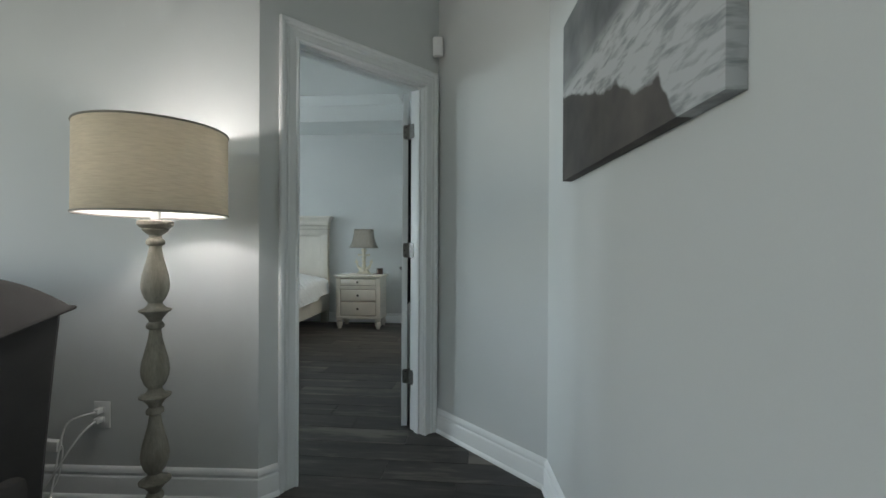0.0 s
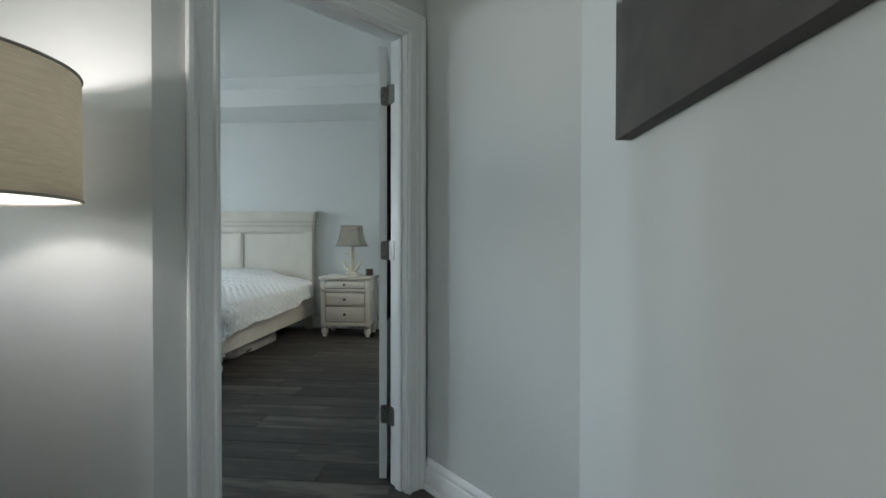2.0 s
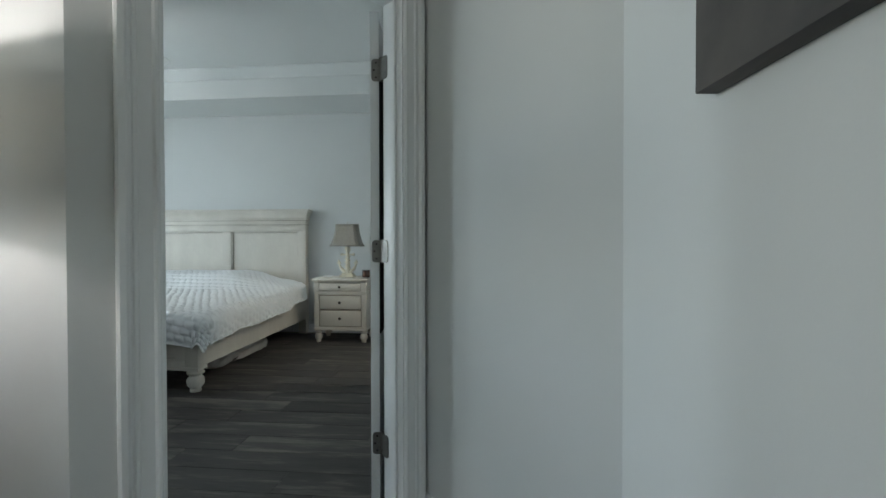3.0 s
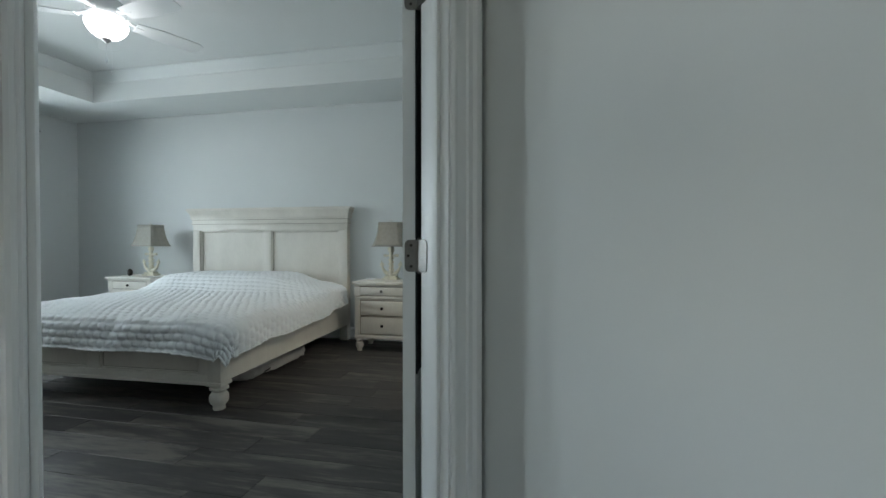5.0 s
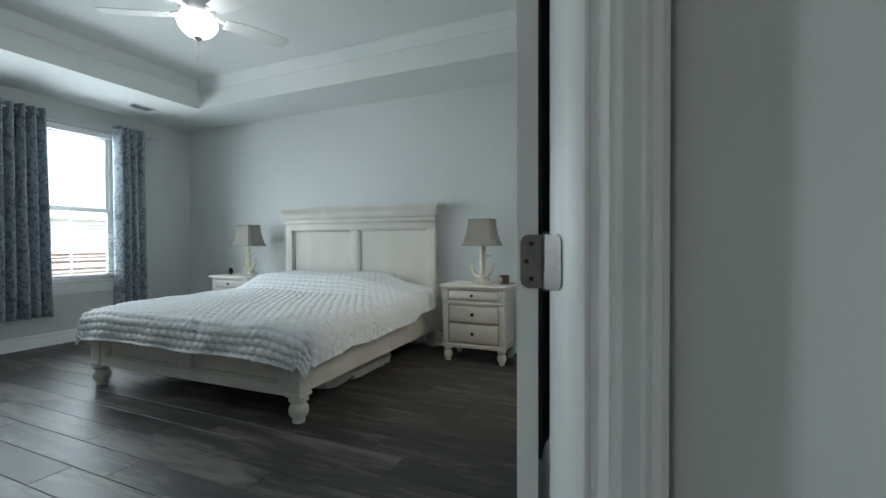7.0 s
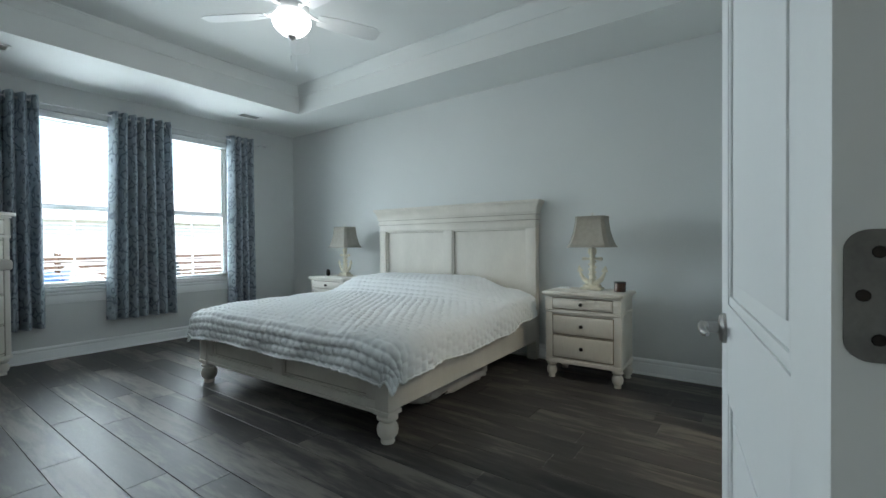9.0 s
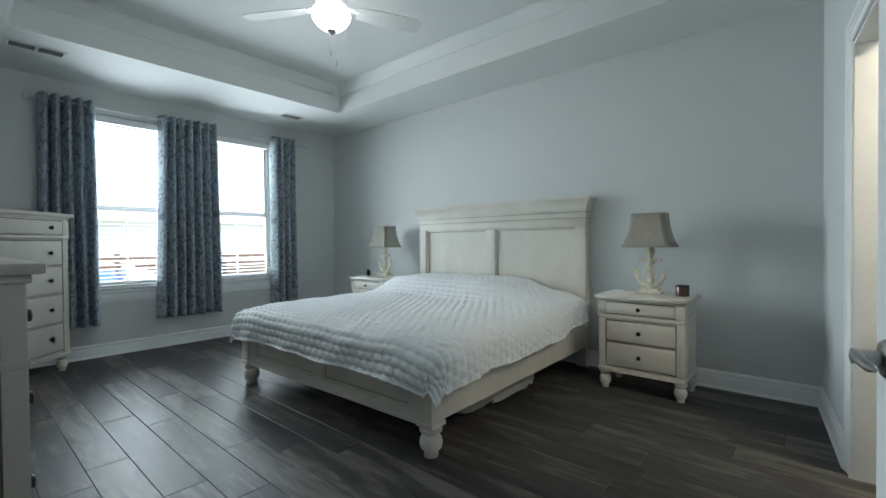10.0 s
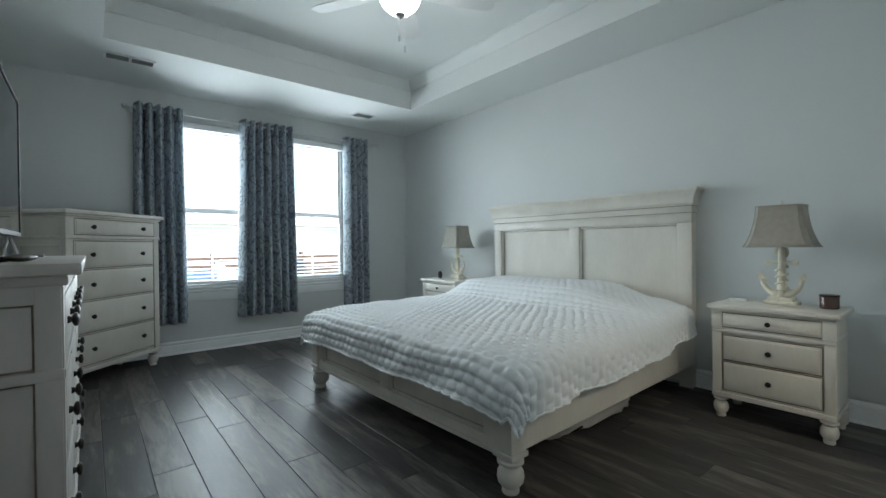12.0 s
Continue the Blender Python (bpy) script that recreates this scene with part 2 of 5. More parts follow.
struct("wall_canvas", bm, M_WALL, "pale grey painted living room wall with a canvas", "wall")
# unseen wall; its opening is added and placed to suit the fill light
wall("wall_back", "unseen grey living room wall with an added patio opening", (-4.2, -3.6, -3.75, -3.6, 0, 3.2), (-1.8, 1.6, -3.75, -3.6, 0, 3.2), (-3.6, -1.8, -3.75, -3.6, 2.3, 3.2))
wall("wall_living_west", "grey living room wall with a wide window", (-4.2, -4.05, -3.6, -1.15, 0, 3.2), (-4.2, -4.05, 1.35, 2.5, 0, 3.2),
     (-4.2, -4.05, -1.15, 1.35, 0, 0.35), (-4.2, -4.05, -1.15, 1.35, 2.35, 3.2))

# ceilings
bm = bmesh.new()
box(bm, XW - 0.15, TX0, YS - 0.1, YN + 0.1, ZS, 3.2)
box(bm, TX1, 2.2, YS - 0.1, YN + 0.1, ZS, 3.2)
box(bm, TX0, TX1, TY1, YN + 0.1, ZS, 3.2)
box(bm, TX0, TX1, YS - 0.1, TY0, ZS, 3.2)
box(bm, TX0, TX1, TY0, TY1, ZT, 3.2)
struct("ceiling", bm, M_CEIL, "white painted tray ceiling with a lowered border", "ceiling")
struct("ceiling_living", one_box(-4.2, 1.6, -3.75, 2.43, 2.76, 3.2), M_CEIL, "plain white living room ceiling", "ceiling")
# crown moulding in the tray
CROWN = [(0, 0), (0.012, 0), (0.02, 0.014), (0.045, 0.035), (0.075, 0.075), (0.085, 0.088), (0.095, 0.09), (0.095, 0.10), (0, 0.10)]
bm = bmesh.new()
zc = ZT - 0.10
extrude_profile(bm, CROWN, (TX0, TY1, zc), (TX1, TY1, zc), (0, -1, 0), miter=(-1, -1))
extrude_profile(bm, CROWN, (TX0, TY0, zc), (TX1, TY0, zc), (0, 1, 0), miter=(-1, -1))
extrude_profile(bm, CROWN, (TX0, TY0, zc), (TX0, TY1, zc), (1, 0, 0), miter=(-1, -1))
extrude_profile(bm, CROWN, (TX1, TY0, zc), (TX1, TY1, zc), (-1, 0, 0), miter=(-1, -1))
struct("trim_crown", bm, M_CEIL, "white crown moulding round the tray", "crown moulding")

# baseboards
BASE = [(0, 0), (0.016, 0), (0.016, 0.090), (0.0145, 0.094), (0.009, 0.098), (0.009, 0.106), (0.0135, 0.110), (0.0125, 0.122), (0.006, 0.132), (0, 0.136)]


def baseboard(name, a, b, out, label="white painted baseboard with a stepped top", miter=(0, 0)):
    bm = bmesh.new()
    extrude_profile(bm, BASE, a, b, out, miter=miter)
    extrude_profile(bm, [(0.016, 0), (0.028, 0), (0.027, 0.008), (0.022, 0.016), (0.016, 0.019)], a, b, out, miter=miter)
    return struct(name, bm, M_TRIM, label, "baseboard")


baseboard("baseboard_north", (XW, YN, 0), (-0.11, YN, 0), (0, -1, 0), miter=(-1, -1))
baseboard("baseboard_west", (XW, YS, 0), (XW, YN, 0), (1, 0, 0), miter=(-1, -1))
baseboard("baseboard_east", EASTW @ Vector((0, 0.097, 0)), EASTW @ Vector((0, 1.08, 0)), EASTW.to_3x3() @ Vector((-1, 0, 0)), miter=(0, -1))
baseboard("baseboard_south", (XW, YS, 0), (-0.8, YS, 0), (0, 1, 0), miter=(-1, 0))
baseboard("baseboard_living", LEND, C_LAMP, LN, miter=(0, 0.40))
baseboard("baseboard_door_wall", un(u_corner, NL), un(U0 - 0.098, NL), E2, miter=(0.40, 0))
baseboard("baseboard_alcove", C_DOOR, C_CANVAS, AOUT, miter=(-0.9, 0.41))
baseboard("baseboard_canvas_wall", CEND, C_CANVAS, CN, miter=(0, 0.41))

# doorway: jambs, stops, casings
bm = bmesh.new()
for a, b in ((U0 - 0.018, U0), (U1, U1 + 0.018)):
    box(bm, a, b, NB - 0.001, NL + 0.001, 0, DH, 0.002)
box(bm, U0 - 0.018, U1 + 0.018, NB - 0.001, NL + 0.001, DH, DH + 0.018, 0.002)
for a, b in ((U0, U0 + 0.011), (U1 - 0.011, U1)):
    box(bm, a, b, NB + 0.045, NB + 0.085, 0, DH - 0.011, 0.003)
box(bm, U0, U1, NB + 0.045, NB + 0.085, DH - 0.011, DH, 0.003)
bm.transform(DOORM)
bmesh.ops.reverse_faces(bm, faces=bm.faces[:])
struct("door_frame", bm, M_TRIM, "white painted door jambs and stops", "door frame")
CASE = [(0, 0), (0.009, 0), (0.014, 0.005), (0.0145, 0.011), (0.008, 0.017), (0.0085, 0.046), (0.0135, 0.050), (0.014, 0.056), (0.0095, 0.060), (0.0105, 0.066), (0.020, 0.073), (0.021, 0.086), (0.017, 0.092), (0, 0.092)]


def casing(name, u0, u1, top, n, side, m, label):
    """A moulded casing round an opening; side is +1 or -1, the way it stands out along n."""
    bm = bmesh.new()
    r = 0.005
    for sgn, u in ((-1, u0 - r), (1, u1 + r)):
        t = bmesh.new()
        lo = [t.verts.new((u + sgn * w, n + side * o, 0)) for o, w in CASE]
        hi = [t.verts.new((u + sgn * w, n + side * o, top + r + w)) for o, w in CASE]
        k = len(CASE)
        for i in range(k):
            t.faces.new((lo[i], lo[(i + 1) % k], hi[(i + 1) % k], hi[i]))
        t.faces.new(lo)
        t.faces.new(hi)
        bmesh.ops.recalc_face_normals(t, faces=t.faces[:])
        add(bm, t)
    t = bmesh.new()
    le = [t.verts.new((u0 - r - w, n + side * o, top + r + w)) for o, w in CASE]
    ri = [t.verts.new((u1 + r + w, n + side * o, top + r + w)) for o, w in CASE]
    k = len(CASE)
    for i in range(k):
        t.faces.new((le[i], le[(i + 1) % k], ri[(i + 1) % k], ri[i]))
    bmesh.ops.recalc_face_normals(t, faces=t.faces[:])
    add(bm, t)
    bm.transform(m)
    bmesh.ops.recalc_face_normals(bm, faces=bm.faces[:])
    return struct(name, bm, M_TRIM, label, "door casing")


casing("trim_door_living", U0, U1, DH, NL, 1, DOORM, "white moulded casing round the bedroom door")
casing("trim_door_bedroom", U0, U1, DH, NB, -1, DOORM, "white moulded casing on the bedroom side")
EASTM = EASTW @ Matrix(((0, 1, 0, 0), (1, 0, 0, 0), (0, 0, 1, 0), (0, 0, 0, 1)))  # (along y, out along x, z)
casing("trim_bath_door", EY0, EY1, 2.045, 0, -1, EASTM, "white moulded casing round the bathroom doorway")
bm = bmesh.new()
box(bm, -0.001, 0.121, EY1, EY1 + 0.0155, 0, 2.045, 0.002)
box(bm, -0.001, 0.121, EY0 - 0.0155, EY0, 0, 2.045, 0.002)
box(bm, -0.001, 0.121, EY0, EY1, 2.03, 2.0455, 0.002)
bm.transform(EASTW)
struct("door_frame_bath", bm, M_TRIM, "white painted bathroom door jambs", "door frame")

# ground under the floors
def floor_material():
    m = bpy.data.materials.new("dark_plank")
    m.use_nodes = True
    nt = m.node_tree
    b = nt.nodes["Principled BSDF"]
    tc, oi = nt.nodes.new("ShaderNodeTexCoord"), nt.nodes.new("ShaderNodeObjectInfo")
    off = nt.nodes.new("ShaderNodeVectorMath")
    off.operation = "MULTIPLY_ADD"
    off.inputs[1].default_value = (1, 1, 1)
    sc = nt.nodes.new("ShaderNodeVectorMath")
    sc.operation = "SCALE"
    sc.inputs[0].default_value = (31.0, 17.0, 5.0)
    nt.links.new(oi.outputs["Random"], sc.inputs["Scale"])
    nt.links.new(tc.outputs["Object"], off.inputs[0])
    nt.links.new(sc.outputs["Vector"], off.inputs[2])
    mp = nt.nodes.new("ShaderNodeMapping")
    mp.inputs["Scale"].default_value = (1.2, 8, 1)
    nt.links.new(off.outputs["Vector"], mp.inputs["Vector"])
    n1, n2 = nt.nodes.new("ShaderNodeTexNoise"), nt.nodes.new("ShaderNodeTexNoise")
    n1.inputs["Scale"].default_value, n1.inputs["Detail"].default_value, n1.inputs["Distortion"].default_value = 1.6, 6, 0.6
    n2.inputs["Scale"].default_value, n2.inputs["Detail"].default_value = 9, 5
    for n in (n1, n2):
        nt.links.new(mp.outputs["Vector"], n.inputs["Vector"])
    a = nt.nodes.new("ShaderNodeMath")
    a.operation = "MULTIPLY_ADD"
    a.inputs[1].default_value = 0.32
    nt.links.new(n2.outputs["Fac"], a.inputs[0])
    nt.links.new(n1.outputs["Fac"], a.inputs[2])
    c = nt.nodes.new("ShaderNodeMath")
    c.operation = "MULTIPLY_ADD"
    c.inputs[1].default_value = 0.27
    nt.links.new(oi.outputs["Random"], c.inputs[0])
    nt.links.new(a.outputs[0], c.inputs[2])
    ramp = nt.nodes.new("ShaderNodeValToRGB")
    e = ramp.color_ramp.elements
    e[0].position, e[0].color = 0.52, (0.025, 0.0235, 0.0235, 1)
    e[1].position, e[1].color = 1.0, (0.150, 0.135, 0.120, 1)
    e.new(0.80).color = (0.055, 0.051, 0.049, 1)
    nt.links.new(c.outputs[0], ramp.inputs["Fac"])
    nt.links.new(ramp.outputs["Color"], b.inputs["Base Color"])
    rr = nt.nodes.new("ShaderNodeMapRange")
    rr.inputs["To Min"].default_value, rr.inputs["To Max"].default_value = 0.36, 0.54
    b.inputs["Specular IOR Level"].default_value = 0.27
    nt.links.new(n1.outputs["Fac"], rr.inputs["Value"])
    nt.links.new(rr.outputs["Result"], b.inputs["Roughness"])
    bp = nt.nodes.new("ShaderNodeBump")
    bp.inputs["Strength"].default_value, bp.inputs["Distance"].default_value = 0.25, 0.001
    nt.links.new(a.outputs[0], bp.inputs["Height"])
    nt.links.new(bp.outputs["Normal"], b.inputs["Normal"])
    return m


M_PLANK = floor_material()
floor = struct("floor", one_box(-6.0, 2.3, -3.8, 6.9, -0.10, -0.004), M_DARK, "dark brown wood plank floor", "floor")

# ==== THINGS ====
# door leaf
LEAFM = pose(0.020, 3.165, 0.012, 0, 0, 97.5)


def door_leaf():
    d = thing("door_1", LEAFM, "white two-panel interior door standing wide open", "door")
    W, H, T = 0.760, 2.015, 0.035
    bm = bmesh.new()
    st = 0.115
    box(bm, 0, st, -T, 0, 0, H, 0.0015)
    box(bm, W - st, W, -T, 0, 0, H, 0.0015)
    for a, b in ((0, 0.23), (0.80, 0.98), (H - 0.125, H)):
        box(bm, st - 0.001, W - st + 0.001, -T + 0.0004, -0.0004, a, b)
    for a, b in ((0.23, 0.80), (0.98, H - 0.125)):
        box(bm, st - 0.001, W - st + 0.001, -T + 0.007, -0.007, a - 0.001, b + 0.001)
        box(bm, st + 0.045, W - st - 0.045, -T + 0.004, -0.004, a + 0.045, b - 0.045, 0.003)
        for s, y in ((1, -0.007), (-1, -T + 0.007)):
            for x0, x1, z0, z1 in ((st, st + 0.018, a, b), (W - st - 0.018, W - st, a, b), (st, W - st, a, a + 0.018), (st, W - st, b - 0.018, b)):
                box(bm, x0, x1, min(y, y + s * 0.005), max(y, y + s * 0.005), z0, z1, 0.0025)
    part("leaf", bm, M_TRIM, d)
    for s, y in ((1, 0.0), (-1, -T)):
        bm = bmesh.new()
        lathe(bm, [(0.031, 0), (0.031, 0.006), (0.026, 0.011), (0.012, 0.013), (0.011, 0.039), (0.013, 0.045), (0.0, 0.049)], pose(W - 0.074, y, 0.925, -90 * s, 0, 0))
        pts = [(W - 0.074, y + s * 0.038, 0.927), (W - 0.10, y + s * 0.043, 0.931), (W - 0.135, y + s * 0.045, 0.931), (W - 0.165, y + s * 0.042, 0.928), (W - 0.172, y + s * 0.038, 0.927)]
        tube(bm, pts, [0.010, 0.0088, 0.0078, 0.0072, 0.004], 12)
        part("door_handle", bm, M_NICKEL, d, "satin nickel lever handle")
    for z in (0.303, 1.069, 1.785):
        bm = bmesh.new()
        t = one_box(-0.002, 0.0002, -0.047, -0.0062, z - 0.044, z + 0.044)
        bmesh.ops.bevel(t, geom=[e for e in t.edges if abs(e.verts[0].co.x - e.verts[1].co.x) > 0.001 and e.verts[0].co.y > -0.02], offset=0.014, segments=6, affect="EDGES", profile=0.5)
        add(bm, t)
        for k in range(5):
            zz = z - 0.044 + k * 0.0176
            lathe(bm, [(0.0062, 0.0004), (0.0062, 0.0172)], pose(-0.006, -0.047, zz), 12)
        for s in (-1, 1):
            lathe(bm, [(0.002, -0.003), (0.0065, 0), (0.002, 0.003)], pose(-0.006, -0.047, z + s * 0.0465), 12)
        h = part("hinge", bm, M_HINGE, d, "satin nickel butt hinge")
        bm = bmesh.new()
        for yy, zz in ((-0.024, 0.029), (-0.016, 0.0), (-0.024, -0.029)):
            lathe(bm, [(0.0042, 0), (0.0038, 0.0008), (0.001, 0.0002)], pose(-0.0021, yy, z + zz, 0, -90, 0), 10)
        part("screw", bm, M_KNOB, h)
    return d


door_leaf()
for z in (0.315, 1.081, 1.797):
    t = one_box(U1 - 0.0022, U1 + 0.001, NB - 0.012, NB + 0.026, z - 0.044, z + 0.044)
    bmesh.ops.bevel(t, geom=[e for e in t.edges if abs(e.verts[0].co.x - e.verts[1].co.x) > 0.001 and e.verts[0].co.y > NB], offset=0.012, segments=6, affect="EDGES", profile=0.5)
    t.transform(DOORM)
    bmesh.ops.recalc_face_normals(t, faces=t.faces[:])
    part("hinge_plate", t, M_HINGE, bpy.data.objects["door_frame"], "satin nickel hinge plate")



def hanging_cloth():
    """A dark cloth hung flat on the back of the open door."""
    verts, faces, nx, nz = [], [], 30, 40
    for j in range(nz + 1):
        for i in range(nx + 1):
            u, f = i / nx, j / nz
            x = 0.006 + 0.40 * u
            z = 0.74 + 1.10 * f
            y = -0.0375 - 0.011 * abs(math.sin(9 * u + 2 * noise.noise((u * 3, f * 2, 1)))) * min(1, u * 4)
            verts.append((x, y, z + 0.012 * noise.noise((u * 4, 0, 3)) * (1 - f)))
    for j in range(nz):
        for i in range(nx):
            k = j * (nx + 1) + i
            faces.append((k, k + 1, k + nx + 2, k + nx + 1))
    me = bpy.data.meshes.new("hanging_cloth")
    me.from_pydata(verts, [], faces)
    me.materials.append(M_CLOTH)
    for p in me.polygons:
        p.use_smooth = True
    ob = new("hanging_cloth", me)
    ob.matrix_world = LEAFM
    sol = ob.modifiers.new("thickness", "SOLIDIFY")
    sol.thickness, sol.offset = 0.006, 0
    tagged(ob, "black cloth hanging flat behind the open door", "cloth")


hanging_cloth()


# ---- bed ----
def bun_foot(h, r, m=None, bm=None):
    bm = bm or bmesh.new()
    prof = [(0.60, 0), (0.66, 0.05), (0.62, 0.12), (0.58, 0.16), (0.70, 0.20), (0.92, 0.30), (1.0, 0.44), (0.95, 0.58), (0.78, 0.68), (0.62, 0.72), (0.72, 0.76), (0.98, 0.82), (1.0, 0.88), (0.85, 0.92), (0.80, 1.0)]
    lathe(bm, [(r * a, h * b) for a, b in prof], m, 24)
    return bm


def framed_panel(bm, x0, x1, z0, z1, y, out, w=0.014, d=0.008):
    """A raised bead round a flat panel on the plane y."""
    for a, b, c, e in ((x0, x1, z0, z0 + w), (x0, x1, z1 - w, z1), (x0, x0 + w, z0, z1), (x1 - w, x1, z0, z1)):
        box(bm, a, b, min(y, y + out * d), max(y, y + out * d), c, e, 0.003)


BX = -2.672


def king_bed():
    d = thing("bed", pose(BX, 4.47, 0, 0, 0, 1.3), "cream painted king bed with panelled headboard, neatly made", "bed")
    # local x across, y towards the headboard
    hy = 2.155
    for s in (-1, 1):
        part("headboard_post", one_box(s * 0.960 - 0.048, s * 0.960 + 0.048, hy - 0.02, hy + 0.07, 0, 1.271, 0.005), M_CREAM, d)
    bm = bmesh.new()
    box(bm, -0.905, 0.905, hy + 0.012, hy + 0.05, 0.25, 1.32)
    part("headboard_panel", bm, M_CREAM, d)
    bm = bmesh.new()
    box(bm, -1.007, 1.007, hy - 0.0195, hy + 0.07, 1.272, 1.342, 0.003)
    box(bm, -0.055, 0.043, hy - 0.010, hy + 0.013, 0.40, 1.273, 0.003)
    part("headboard_rail", bm, M_CREAM, d)
    for x0, x1 in ((-0.912, -0.055), (0.043, 0.912)):
        bm = bmesh.new()
        framed_panel(bm, x0, x1, 0.42, 1.273, hy + 0.012, -1, 0.020, 0.014)
        part("panel_bead", bm, M_CREAM, d)
        bm = bmesh.new()
        framed_panel(bm, x0 + 0.020, x1 - 0.020, 0.44, 1.253, hy + 0.0118, -1, 0.004, 0.0012)
        part("glaze_line", bm, M_GLAZE_SOFT, d, "brown glaze in the panel's corners")
    # cornice: stepped, widening upwards
    bm = bmesh.new()
    steps = [(1.322, 1.332, 0.004, 0.006), (1.332, 1.344, 0.012, 0.014), (1.344, 1.384, 0.004, 0.006), (1.384, 1.396, 0.014, 0.016), (1.396, 1.408, 0.020, 0.022)]
    for z0, z1, ex, ey in [(p + 0.018, q + 0.018, r, s) for p, q, r, s in steps]:
        part("moulding", one_box(-1.008 - ex, 1.008 + ex, hy - 0.022 - ey, hy + 0.08, z0, z1, 0.003), M_CREAM, d)
    for z, ex in ((1.3455, 0.0055), (1.3975, 0.0055), (1.5085, 0.0455)):
        part("glaze_line", one_box(-1.008 - ex, 1.008 + ex, hy - 0.0235 - ex, hy + 0.078, z, z + 0.004), M_GLAZE, d, "brown glaze under the moulding")
    t = bmesh.new()
    cove = [(0.012, 1.425), (0.014, 1.444), (0.020, 1.466), (0.030, 1.486), (0.042, 1.502), (0.044, 1.510), (0.052, 1.512), (0.052, 1.524), (0.048, 1.528), (0.048, 1.534), (0.044, 1.537)]
    rings = []
    for ex, z in [(e + 0.004, h) for e, h in cove]:
        rings.append([t.verts.new(c) for c in ((-1.008 - ex, hy - 0.022 - ex, z), (1.008 + ex, hy - 0.022 - ex, z), (1.008 + ex, hy + 0.08, z), (-1.008 - ex, hy + 0.08, z))])
    for a, b in zip(rings, rings[1:]):
        for k in range(4):
            t.faces.new((a[k], a[(k + 1) % 4], b[(k + 1) % 4], b[k]))
    t.faces.new(rings[-1])
    bmesh.ops.recalc_face_normals(t, faces=t.faces[:])
    add(bm, t)
    part("cornice", bm, M_CREAM, d, "stepped cream cornice on the headboard")
    # footboard
    for s in (-1, 1):
        bm = one_box(s * 0.978 - 0.05, s * 0.978 + 0.05, 0.0, 0.10, 0.187, 0.46, 0.006)
        box(bm, s * 0.978 - 0.058, s * 0.978 + 0.058, -0.008, 0.108, 0.165, 0.19, 0.005)
        part("footboard_post", bm, M_CREAM, d)
    bm = bmesh.new()
    box(bm, -0.93, 0.93, 0.035, 0.07, 0.20, 0.44)
    box(bm, -0.93, 0.93, 0.012, 0.05, 0.175, 0.235, 0.004)
    box(bm, -0.93, 0.93, 0.005, 0.05, 0.165, 0.187, 0.004)
    box(bm, -0.93, 0.93, 0.012, 0.06, 0.42, 0.46, 0.004)
    box(bm, -0.055, 0.055, 0.014, 0.05, 0.23, 0.425, 0.003)
    for s in (-1, 1):
        box(bm, min(s * 0.93, s * 0.85), max(s * 0.93, s * 0.85), 0.014, 0.05, 0.23, 0.425, 0.003)
    framed_panel(bm, -0.85, -0.055, 0.235, 0.42, 0.035, -1, 0.014, 0.012)
    framed_panel(bm, 0.055, 0.85, 0.235, 0.42, 0.035, -1, 0.014, 0.012)
    fb = part("footboard", bm, M_CREAM, d)
    for x0, x1 in ((-0.85, -0.055), (0.055, 0.85)):
        bm = bmesh.new()
        framed_panel(bm, x0 + 0.013, x1 - 0.013, 0.248, 0.407, 0.0348, -1, 0.005, 0.0015)
        part("glaze_line", bm, M_GLAZE_SOFT, fb, "brown glaze in the panel's corners")
    for x, y in ((-0.978, 0.05), (0.978, 0.05)):
        bm = bun_foot(0.168, 0.062, pose(x, y, 0))
        part("foot", bm, M_CREAM, d)
    for s in (-1, 1):
        bm = bmesh.new()
        box(bm, s * 1.0 - 0.016, s * 1.0 + 0.016, 0.10, hy, 0.185, 0.42, 0.004)
        part("side_rail", bm, M_CREAM, d)
    bm = bmesh.new()
    for k in range(8):
        box(bm, -0.985, 0.985, 0.25 + k * 0.24, 0.33 + k * 0.24, 0.30, 0.32)
    part("slat", bm, M_GLAZE, d)
    bm = bmesh.new()
    box(bm, -0.965, 0.965, 0.10, hy - 0.02, 0.33, 0.60, 0.06)
    part("mattress", bm, M_SHEET, d)


king_bed()


